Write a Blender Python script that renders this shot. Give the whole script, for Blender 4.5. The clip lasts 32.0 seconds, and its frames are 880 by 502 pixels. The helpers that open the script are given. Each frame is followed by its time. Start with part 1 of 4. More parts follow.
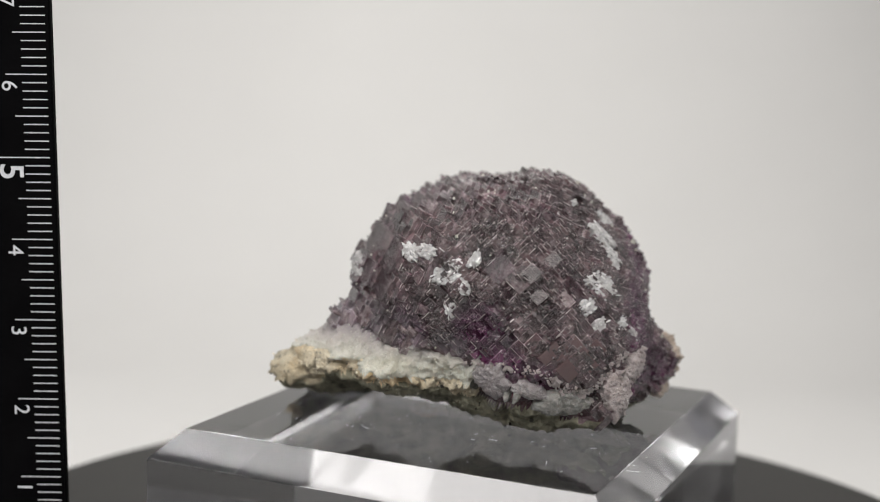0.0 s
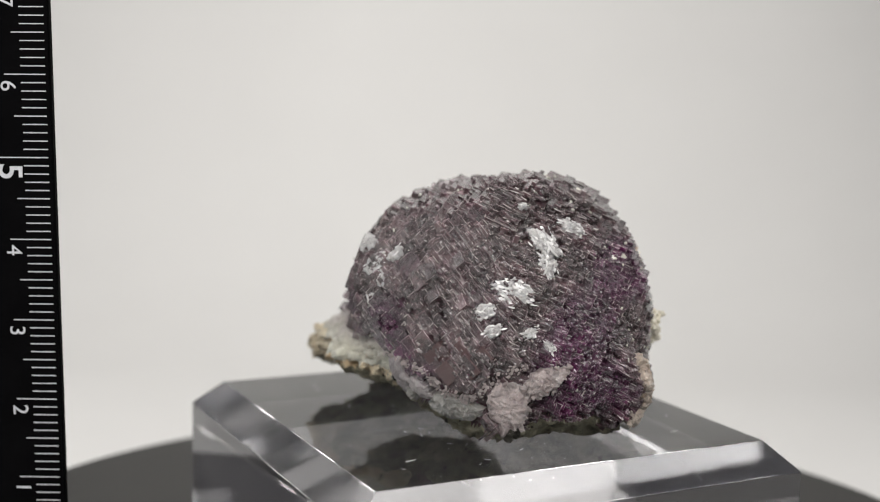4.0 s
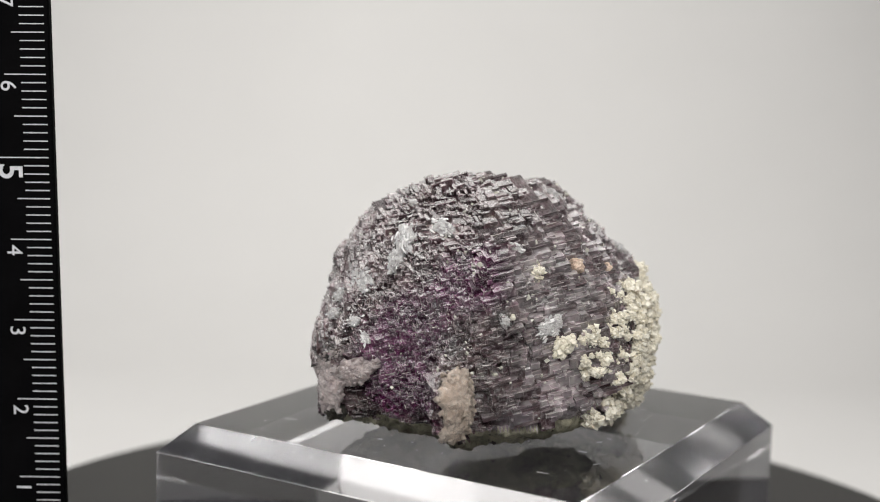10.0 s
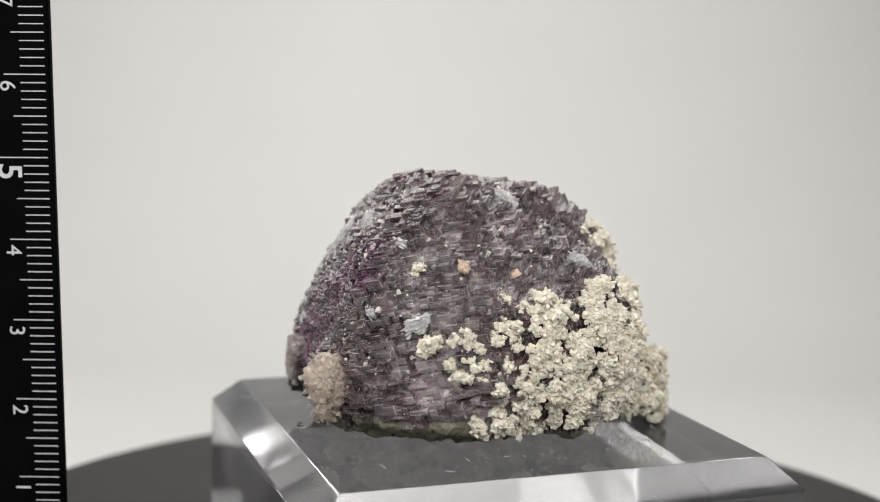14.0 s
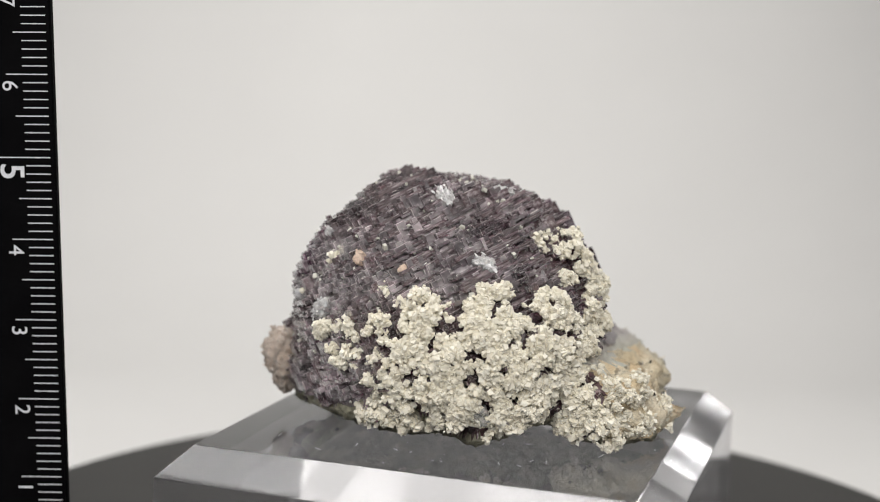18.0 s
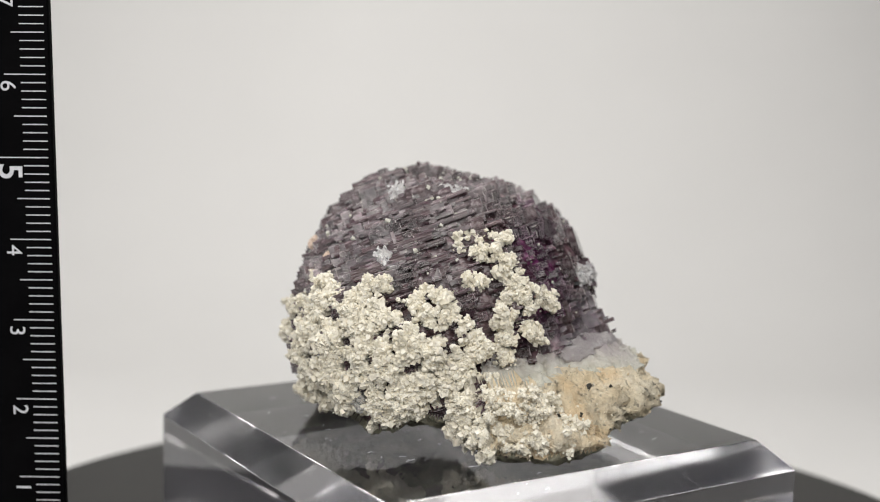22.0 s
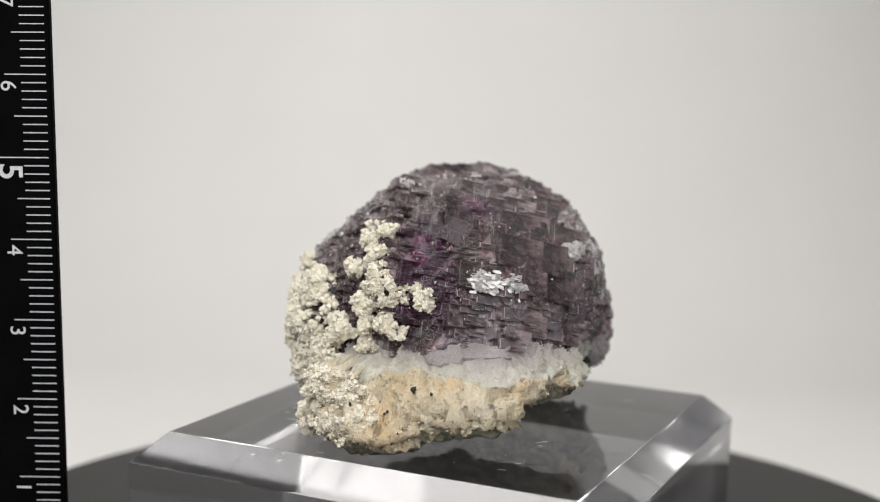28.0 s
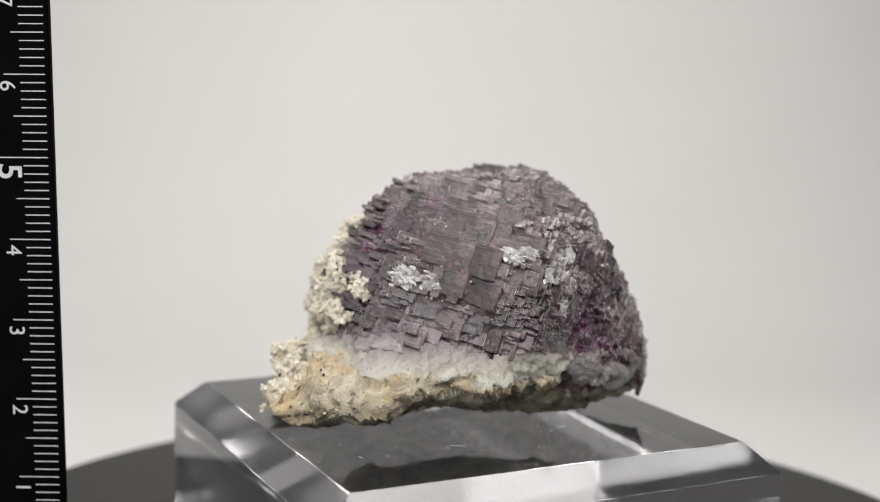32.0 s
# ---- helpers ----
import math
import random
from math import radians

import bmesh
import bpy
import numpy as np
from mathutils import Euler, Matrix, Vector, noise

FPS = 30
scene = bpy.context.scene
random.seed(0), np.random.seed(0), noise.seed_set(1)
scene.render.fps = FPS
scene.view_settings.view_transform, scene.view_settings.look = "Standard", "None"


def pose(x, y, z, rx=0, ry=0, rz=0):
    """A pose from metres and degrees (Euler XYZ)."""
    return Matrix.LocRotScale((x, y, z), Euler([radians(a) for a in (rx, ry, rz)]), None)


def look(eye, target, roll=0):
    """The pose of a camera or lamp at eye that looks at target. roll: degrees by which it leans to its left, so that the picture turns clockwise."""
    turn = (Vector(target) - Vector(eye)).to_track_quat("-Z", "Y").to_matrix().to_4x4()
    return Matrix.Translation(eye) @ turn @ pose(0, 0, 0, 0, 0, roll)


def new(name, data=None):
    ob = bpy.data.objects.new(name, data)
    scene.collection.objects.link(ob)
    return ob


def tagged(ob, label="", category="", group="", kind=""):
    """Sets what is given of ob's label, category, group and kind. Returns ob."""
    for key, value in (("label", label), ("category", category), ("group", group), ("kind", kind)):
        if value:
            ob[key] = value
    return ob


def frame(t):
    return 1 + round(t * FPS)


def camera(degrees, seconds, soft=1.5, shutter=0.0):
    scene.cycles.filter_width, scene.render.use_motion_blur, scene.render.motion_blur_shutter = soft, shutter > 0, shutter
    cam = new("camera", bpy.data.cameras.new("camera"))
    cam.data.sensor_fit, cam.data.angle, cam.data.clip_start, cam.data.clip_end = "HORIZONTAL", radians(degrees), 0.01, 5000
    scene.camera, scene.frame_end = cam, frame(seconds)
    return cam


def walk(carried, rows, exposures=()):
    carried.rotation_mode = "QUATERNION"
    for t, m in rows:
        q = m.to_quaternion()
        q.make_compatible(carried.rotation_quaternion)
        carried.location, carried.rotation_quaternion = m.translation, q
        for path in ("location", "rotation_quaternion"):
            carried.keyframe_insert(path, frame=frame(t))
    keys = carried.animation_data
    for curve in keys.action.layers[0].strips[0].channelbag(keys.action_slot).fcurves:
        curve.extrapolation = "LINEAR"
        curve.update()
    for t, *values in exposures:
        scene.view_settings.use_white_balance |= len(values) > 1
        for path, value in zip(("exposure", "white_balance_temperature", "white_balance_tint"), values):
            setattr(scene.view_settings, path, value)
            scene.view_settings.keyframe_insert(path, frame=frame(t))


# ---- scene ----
import itertools

from mathutils import kdtree

# Camera: a phone close up, 17 cm from the turntable's axis, with a slight sway.
EYE = Vector((0.0, -0.1695, 0.06585))
SWAY = [(0, 1.2), (0.5, -.3), (1, -1.8), (2, -2.2), (3, -2.6), (4, -.9), (5, .9), (6, 2.8), (7, 4.7), (8, 5.1), (9, 2.0), (10, -.5), (11, .2),
        (12, -1.0), (13, -1.4), (14, -1.5), (15, .9), (16, 2.9), (17, 2.6), (18, 2.2), (19, .9), (20, .4), (21, -1.8), (22, -1.0),
        (23, 1.0), (24, -.3), (25, -1.8), (26, -1.6), (27, -.8), (28, -.4), (29, -1.7), (30, -1.4), (31, -2.8), (32, -1.8)]


def aim(sway):
    yaw, tilt = radians(-1.503) - sway / 2338, radians(-7.97)
    way = Vector((math.sin(yaw) * math.cos(tilt), math.cos(yaw) * math.cos(tilt), math.sin(tilt)))
    return look(EYE, EYE + way, 1.493)


cam = camera(37.07, 32.0, soft=1.0)
cam.data.dof.use_dof = True
cam.data.dof.focus_distance = 0.154
cam.data.dof.aperture_fstop = 17.0
walk(cam, [(t, aim(s)) for t, s in SWAY])


# ---- light: soft panels out of view, added by guess ----
def soft_lamp(name, at, target, size, watts, colour):
    data = bpy.data.lights.new(name, "AREA")
    data.shape, data.size, data.size_y, data.energy, data.color = "RECTANGLE", size[0], size[1], watts, colour
    lamp = new(name, data)
    lamp.matrix_world = look(at, target)
    return lamp


world = bpy.data.worlds.new("world")
world.use_nodes = True
scene.world = world
world.node_tree.nodes["Background"].inputs[0].default_value = (0.95, 0.97, 1.0, 1)
world.node_tree.nodes["Background"].inputs[1].default_value = 0.05
soft_lamp("panel_top", (-0.06, 0.05, 0.47), (0.0, 0.12, 0.0), (0.60, 0.28), 0.95, (1.0, 0.975, 0.94))
soft_lamp("panel_front", (0.0, -0.38, 0.32), (0.0, 0.0, 0.04), (0.56, 0.26), 2.38, (1.0, 0.975, 0.94))
soft_lamp("panel_left", (-0.36, -0.10, 0.22), (0.0, 0.10, 0.05), (0.16, 0.20), 0.28, (1.0, 0.98, 0.95))
scene.view_settings.exposure = 0.06
# light crosses the clear block many times
scene.cycles.max_bounces = scene.cycles.transmission_bounces = scene.cycles.glossy_bounces = 24


# ---- materials ----
def material(name, rough=0.5, metal=0.0, ior=1.5, transmission=0.0):
    m = bpy.data.materials.new(name)
    m.use_nodes = True
    b = m.node_tree.nodes["Principled BSDF"]
    b.inputs["Roughness"].default_value, b.inputs["Metallic"].default_value = rough, metal
    b.inputs["IOR"].default_value, b.inputs["Transmission Weight"].default_value = ior, transmission
    return m, m.node_tree.nodes, m.node_tree.links, b


def coords(nodes):
    return nodes.new("ShaderNodeTexCoord").outputs["Object"]


def noise_tex(nodes, links, source, scale, detail=5, rough=0.6):
    n = nodes.new("ShaderNodeTexNoise")
    n.inputs["Scale"].default_value, n.inputs["Detail"].default_value, n.inputs["Roughness"].default_value = scale, detail, rough
    links.new(source, n.inputs["Vector"])
    return n.outputs["Fac"]


def ramp(nodes, links, source, stops):
    r = nodes.new("ShaderNodeValToRGB")
    while len(r.color_ramp.elements) < len(stops):
        r.color_ramp.elements.new(0.5)
    for e, (at, colour) in zip(r.color_ramp.elements, stops):
        e.position, e.color = at, (*colour, 1)
    links.new(source, r.inputs["Fac"])
    return r.outputs["Color"]


def mixed(nodes, links, fac, a, b, mode="MIX"):
    n = nodes.new("ShaderNodeMix")
    n.data_type, n.blend_type = "RGBA", mode
    for source, slot in ((fac, 0), (a, 6), (b, 7)):
        if isinstance(source, (int, float)):
            n.inputs[slot].default_value = source
        elif isinstance(source, tuple):
            n.inputs[slot].default_value = (*source, 1)
        else:
            links.new(source, n.inputs[slot])
    return n.outputs[2]


def sums(nodes, links, op, a, b):
    n = nodes.new("ShaderNodeMath")
    n.operation, n.use_clamp = op, False
    for slot, source in ((0, a), (1, b)):
        if isinstance(source, (int, float)):
            n.inputs[slot].default_value = source
        else:
            links.new(source, n.inputs[slot])
    return n.outputs[0]


def relief(nodes, links, bsdf, height, strength, distance):
    n = nodes.new("ShaderNodeBump")
    n.inputs["Strength"].default_value, n.inputs["Distance"].default_value = strength, distance
    links.new(height, n.inputs["Height"])
    links.new(n.outputs["Normal"], bsdf.inputs["Normal"])


def near_spots(nodes, links, source, spots):
    """1 inside the given spheres (mm), fading to 0 at their rim."""
    total = 0.0
    for x, y, z, r in spots:
        d = nodes.new("ShaderNodeVectorMath")
        d.operation = "DISTANCE"
        d.inputs[1].default_value = (x / 1000, y / 1000, z / 1000)
        links.new(source, d.inputs[0])
        m = nodes.new("ShaderNodeMapRange")
        m.interpolation_type = "SMOOTHSTEP"
        m.inputs[1].default_value, m.inputs[2].default_value = r / 1000, 0.25 * r / 1000
        links.new(d.outputs["Value"], m.inputs[0])
        total = sums(nodes, links, "ADD", total, m.outputs[0])
    return total


# Deep violet zones of the crystal mass: x, y, z, radius in mm
VIOLET = [(0.4, -17, 15, 5), (2.5, -17, 11, 4), (7.8, -18.4, 9, 4), (22.6, -1.8, 7.5, 5), (21.1, 3.8, 22, 6), (3.6, -17.4, 11.4, 4), (20.9, -7, 11.5, 9), (20.9, -4.4, 16.5, 7), (20.6, -8.2, 8.3, 6), (21.5, 1.6, 20.4, 6),
          (15.6, 16.2, 5.6, 3), (-14.6, 5.4, 19.5, 6), (-12, 5.5, 24, 5), (-14.6, 8.1, 15.6, 5), (-8.2, -13.9, 14, 4), (-8.1, -0.1, 28.5, 3), (-15.7, 2.2, 15.2, 4), (1, 19, 20.5, 2.5)]


# Frosted grey spots; some also put the faces' missing sheen into the colour
GREYED = [(18, 12, 12, 9), (14, 13, 22, 9), (17, 9, 20, 7), (16, 16, 7, 7), (20, 11, 7, 6), (6, 10, 28, 8), (4, 17, 22, 8), (10, 15, 23, 8), (-3, -3, 31, 6), (0, 6, 31, 7), (-5, 12, 27, 5), (8, 14, 26, 7), (0, 18, 21, 5), (8, 19, 20, 5), (-6, 16, 21, 4)]
PALE = [(-16.4, -1.2, 14.3, 5), (-15.9, -3.8, 16, 4.5), (-13, -10, 14, 4), (-8, -13.5, 13, 3.5), (-3, -16, 12, 3), (-17, 3, 13, 3.5), (-16.5, -7, 13, 3), (19, 14, 3.5, 4), (22, 8, 4, 4), (12, 17.5, 4, 3)]


def fluorite(name, single=False, violet=0.0, paled=0.0, clear_share=0.0):
    """Glassy crystal with violet zones, grey frosting with some painted sheen, and fine growth lines. single: for a
    crystal that is an object of its own.
    """
    m, n, l, b = material(name, rough=0.2, ior=1.45)
    c = coords(n)
    lines = n.new("ShaderNodeMapping")
    lines.inputs["Rotation"].default_value = (0.1, 0.40, 0.49)
    if single:
        shift = n.new("ShaderNodeVectorMath")
        shift.operation = "SCALE"
        l.new(n.new("ShaderNodeObjectInfo").outputs["Random"], shift.inputs["Scale"])
        shift.inputs[0].default_value = (0.01, 0.02, 0.03)
        cloud = noise_tex(n, l, shift.outputs[0], 900, 2)
        zone = sums(n, l, "ADD", sums(n, l, "MULTIPLY", sums(n, l, "SUBTRACT", cloud, 0.5), 1.6), 0.15 + violet)
        scale = 1.4
    else:
        zone = sums(n, l, "MULTIPLY", near_spots(n, l, c, VIOLET), 0.75)
        cloud = noise_tex(n, l, c, 120, 5)
        zone = sums(n, l, "ADD", zone, sums(n, l, "MULTIPLY", sums(n, l, "SUBTRACT", cloud, 0.45), 1.6))
        scale = 1300
    lines.inputs["Scale"].default_value = (1, 1, 7)
    l.new(c, lines.inputs["Vector"])
    colour = ramp(n, l, zone, [(0.0, (0.098, 0.064, 0.068)), (0.28, (0.072, 0.037, 0.047)), (0.62, (0.070, 0.024, 0.050)), (1.0, (0.085, 0.012, 0.060))])
    fine = noise_tex(n, l, c, scale, 6, 0.75)
    broad = noise_tex(n, l, c, scale * 0.13, 3)
    frost = sums(n, l, "ADD", fine, sums(n, l, "MULTIPLY", sums(n, l, "SUBTRACT", broad, 0.5), 0.9))
    frosty = ramp(n, l, frost, [(0.55, (0, 0, 0)), (0.65, (1, 1, 1))])
    clear = n.new("ShaderNodeMapRange")
    clear.inputs[1].default_value, clear.inputs[2].default_value, clear.inputs[3].default_value, clear.inputs[4].default_value = 0.0, 0.8, 0.26, 0.04
    l.new(zone, clear.inputs[0])
    colour = mixed(n, l, sums(n, l, "MULTIPLY", frosty, clear.outputs[0]), colour, (0.40, 0.345, 0.35))
    if not single:
        ground = sums(n, l, "MULTIPLY", near_spots(n, l, c, GREYED), ramp(n, l, noise_tex(n, l, c, 420, 5, 0.7), [(0.36, (0.25, 0.25, 0.25)), (0.56, (1.0, 1.0, 1.0))]))
        colour = mixed(n, l, sums(n, l, "MINIMUM", ground, 0.9), colour, (0.36, 0.33, 0.338))
        colour = mixed(n, l, sums(n, l, "MULTIPLY", near_spots(n, l, c, PALE), 0.75), colour, (0.29, 0.252, 0.282))
    # Grey flecks: frosting, and painted glint on the edges and sheen on big plates.
    if paled:
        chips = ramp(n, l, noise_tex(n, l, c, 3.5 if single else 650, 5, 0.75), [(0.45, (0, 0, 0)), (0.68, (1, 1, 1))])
        colour = mixed(n, l, sums(n, l, "MULTIPLY", chips, paled), colour, (0.36, 0.32, 0.33))
    shade = n.new("ShaderNodeObjectInfo").outputs["Random"] if single else n.new("ShaderNodeNewGeometry").outputs["Random Per Island"]
    colour = mixed(n, l, 0.9, colour, ramp(n, l, shade, [(0.0, (0.66, 0.62, 0.65)), (0.5, (0.95, 0.93, 0.94)), (0.85, (1.15, 1.13, 1.14)), (1.0, (1.5, 1.45, 1.46))]), "MULTIPLY")
    domain = noise_tex(n, l, c, 330 if not single else 0.9, 3, 0.6)
    colour = mixed(n, l, 1.0, colour, ramp(n, l, domain, [(0.35, (0.38, 0.36, 0.38)), (0.5, (0.95, 0.95, 0.95)), (0.66, (1.8, 1.75, 1.75))]), "MULTIPLY")
    l.new(colour, b.inputs["Base Color"])
    l.new(sums(n, l, "ADD", sums(n, l, "MULTIPLY", frosty, 0.16), sums(n, l, "MULTIPLY", domain, 0.16)), b.inputs["Roughness"])
    b.inputs["Specular IOR Level"].default_value = 1.0
    b.inputs["Transmission Weight"].default_value = clear_share
    b.inputs["Coat Weight"].default_value = 0.3
    b.inputs["Coat Roughness"].default_value = 0.04
    b.inputs["Subsurface Weight"].default_value = 0.3
    b.inputs["Subsurface Radius"].default_value = (1.0, 0.6, 0.85)
    b.inputs["Subsurface Scale"].default_value = 0.0010
    relief(n, l, b, sums(n, l, "ADD", noise_tex(n, l, lines.outputs[0], scale * 0.5, 3, 0.6), sums(n, l, "ADD", sums(n, l, "MULTIPLY", fine, 0.6), sums(n, l, "MULTIPLY", noise_tex(n, l, lines.outputs[0], scale * 2.6, 3, 0.7), 0.25))), 0.45, 0.00035 if not single else 0.25)
    return m


def stone(name, stops, scale, rough, bump, specks=(0.05, 0.05, 0.045), amount=0.5, gloss=0.3, patch=None, milky=0.0, rust=None, lilac=None, deep=0.0005):
    """A grainy stone of two scales: stops from dark to light, with dark specks."""
    m, n, l, b = material(name, rough=rough)
    c = coords(n)
    colour = ramp(n, l, noise_tex(n, l, c, scale, 6, 0.65), stops)
    grain = noise_tex(n, l, c, scale * 9, 3, 0.7)
    colour = mixed(n, l, 0.45, colour, ramp(n, l, grain, [(0.3, (0.68, 0.68, 0.67)), (0.65, (1.15, 1.15, 1.15))]), "MULTIPLY")
    if patch:
        blotch = noise_tex(n, l, c, 95, 3, 0.5)
        colour = mixed(n, l, sums(n, l, "MULTIPLY", ramp(n, l, blotch, [(0.52, (0, 0, 0)), (0.64, (1, 1, 1))]), 0.3), colour, patch)
    if rust:
        warm = noise_tex(n, l, c, 130, 4, 0.55)
        colour = mixed(n, l, sums(n, l, "MULTIPLY", ramp(n, l, warm, [(0.52, (0, 0, 0)), (0.66, (1, 1, 1))]), 0.6), colour, rust)
    if lilac:
        split = n.new("ShaderNodeSeparateXYZ")
        l.new(c, split.inputs[0])
        high = sums(n, l, "ADD", split.outputs[2], sums(n, l, "MULTIPLY", noise_tex(n, l, c, 190, 4), 0.0035))
        rise = n.new("ShaderNodeMapRange")
        rise.inputs[1].default_value, rise.inputs[2].default_value = 0.0106, 0.0140
        l.new(high, rise.inputs[0])
        colour = mixed(n, l, rise.outputs[0], colour, lilac)
    dark = noise_tex(n, l, c, scale * 3.7, 2, 0.5)
    colour = mixed(n, l, sums(n, l, "MULTIPLY", ramp(n, l, dark, [(0.62, (0, 0, 0)), (0.70, (1, 1, 1))]), amount), colour, specks)
    l.new(colour, b.inputs["Base Color"])
    b.inputs["Specular IOR Level"].default_value = gloss
    b.inputs["Subsurface Weight"].default_value = milky
    b.inputs["Subsurface Radius"].default_value = (1.0, 0.9, 0.85)
    b.inputs["Subsurface Scale"].default_value = 0.0012
    relief(n, l, b, sums(n, l, "ADD", grain, sums(n, l, "MULTIPLY", noise_tex(n, l, c, scale * 28, 3), 0.5)), bump, deep)
    return m


def pieces(name, low, high, rough, gloss, sheen=0.0, milky=0.3):
    """Small crystals, each a little different in shade."""
    m, n, l, b = material(name, rough=rough)
    shade = n.new("ShaderNodeNewGeometry").outputs["Random Per Island"]
    colour = ramp(n, l, shade, [(0.0, low), (1.0, high)])
    c = coords(n)
    colour = mixed(n, l, 0.3, colour, ramp(n, l, noise_tex(n, l, c, 900, 4), [(0.3, (0.75, 0.74, 0.72)), (0.6, (1.05, 1.05, 1.05))]), "MULTIPLY")
    l.new(colour, b.inputs["Base Color"])
    b.inputs["Specular IOR Level"].default_value = gloss
    b.inputs["Coat Weight"].default_value = sheen
    b.inputs["Subsurface Weight"].default_value = milky
    b.inputs["Subsurface Radius"].default_value = (1.0, 0.9, 0.8)
    b.inputs["Subsurface Scale"].default_value = 0.0005
    relief(n, l, b, noise_tex(n, l, c, 2600, 3), 0.4, 0.0002)
    return m


CORE = fluorite("fluorite_mass")
FLUORITE = fluorite("fluorite_crystals", clear_share=0.5)
# Paler copy for the chamfers: the glint on the edges is in its colour.
EDGE = fluorite("crystal_edge_glint", paled=0.8)
GREY_PIECE = fluorite("grey_fluorite_crystal", True, paled=0.4, clear_share=0.4)
VIOLET_PIECE = fluorite("violet_fluorite_crystal", True, 0.6, clear_share=0.5)
FROSTED_PIECE = fluorite("frosted_fluorite_crystal", True, -0.2, paled=0.8)
MATRIX = stone("tan_matrix", [(0.26, (0.46, 0.37, 0.25)), (0.40, (0.74, 0.62, 0.43)), (0.54, (0.84, 0.74, 0.56)), (0.75, (0.90, 0.84, 0.71))], 240, 0.8, 1.0, amount=0.6, patch=(0.36, 0.34, 0.26), rust=(0.78, 0.55, 0.29), deep=0.0006)
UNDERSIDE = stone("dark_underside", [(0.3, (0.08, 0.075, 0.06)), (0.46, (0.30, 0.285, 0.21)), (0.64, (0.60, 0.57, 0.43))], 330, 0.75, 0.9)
QUARTZ = stone("milky_quartz", [(0.3, (0.46, 0.44, 0.36)), (0.5, (0.62, 0.61, 0.53)), (0.75, (0.76, 0.75, 0.68))], 200, 0.35, 0.7, (0.36, 0.35, 0.28), 0.3, 0.6, milky=0.8, lilac=(0.31, 0.27, 0.29))
MILK = stone("milky_translucent_quartz", [(0.3, (0.38, 0.37, 0.35)), (0.5, (0.54, 0.53, 0.50)), (0.75, (0.72, 0.71, 0.68))], 420, 0.25, 0.7, (0.22, 0.21, 0.17), 0.4, 0.7, milky=0.7)
LILAC = stone("pale_lilac_quartz", [(0.3, (0.30, 0.265, 0.275)), (0.55, (0.42, 0.385, 0.39)), (0.8, (0.55, 0.52, 0.51))], 260, 0.3, 0.6, (0.26, 0.21, 0.22), 0.4, 0.6, milky=0.5)
CALCITE = stone("pale_pink_calcite", [(0.3, (0.58, 0.45, 0.36)), (0.55, (0.70, 0.58, 0.49)), (0.8, (0.77, 0.69, 0.61))], 330, 0.3, 0.5, (0.42, 0.27, 0.16), 0.4, 0.6, milky=0.5)
ICE = stone("frosty_calcite", [(0.3, (0.42, 0.34, 0.34)), (0.55, (0.62, 0.53, 0.52)), (0.8, (0.79, 0.72, 0.70))], 380, 0.3, 0.6, (0.16, 0.11, 0.14), 0.5, 0.7, milky=0.5)
for mat in (ICE, CALCITE, LILAC, MILK):
    mat.node_tree.nodes["Principled BSDF"].inputs["Transmission Weight"].default_value = 0.4
PEACH = stone("peach_grain", [(0.3, (0.62, 0.45, 0.34)), (0.7, (0.78, 0.64, 0.54))], 600, 0.6, 0.5)
CRUST = pieces("cream_grain", (0.70, 0.65, 0.53), (0.90, 0.86, 0.75), 0.9, 0.05, milky=0.25)
CRUSTBASE = stone("cream_crust", [(0.3, (0.56, 0.51, 0.40)), (0.5, (0.76, 0.71, 0.59)), (0.7, (0.88, 0.84, 0.73))], 500, 0.7, 0.9, (0.16, 0.15, 0.11), 0.1)
BANDGRAIN = pieces("milky_grain", (0.50, 0.49, 0.43), (0.66, 0.65, 0.59), 0.22, 0.7)
ROCKGRAIN = pieces("tan_grain", (0.46, 0.36, 0.23), (0.86, 0.79, 0.65), 0.8, 0.15)
MICA = pieces("silvery_mica", (0.48, 0.46, 0.47), (0.90, 0.89, 0.88), 0.12, 1.0, 0.5)
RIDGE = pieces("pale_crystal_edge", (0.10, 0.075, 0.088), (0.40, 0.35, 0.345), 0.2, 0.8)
BROWN = stone("brown_fluorite", [(0.3, (0.045, 0.020, 0.025)), (0.55, (0.085, 0.045, 0.047)), (0.8, (0.16, 0.11, 0.105))], 420, 0.14, 0.4, (0.36, 0.31, 0.30), 0.3, 0.8, milky=0.5)
BLACK = stone("black_grain_crevice", [(0.3, (0.012, 0.012, 0.010)), (0.7, (0.06, 0.055, 0.045))], 500, 0.45, 0.6)
FROST = stone("white_frost", [(0.3, (0.36, 0.34, 0.35)), (0.5, (0.62, 0.61, 0.61)), (0.7, (0.85, 0.84, 0.83))], 900, 0.2, 0.6, (0.16, 0.13, 0.15), 0.45, 0.7, milky=0.5)


def acrylic(name, haze=0.0):
    m, n, l, b = material(name, rough=0.0, ior=1.49, transmission=0.992)
    b.inputs["Base Color"].default_value = (0.93, 0.93, 0.96, 1)
    c = coords(n)
    smear = noise_tex(n, l, c, 90, 5, 0.6)
    l.new(ramp(n, l, smear, [(0.45, (haze, haze, haze)), (0.8, (haze + 0.07,) * 3)]), b.inputs["Roughness"])
    return m


ACRYLIC = acrylic("clear_acrylic")
CUT_ACRYLIC = acrylic("cut_acrylic_edge", 0.10)


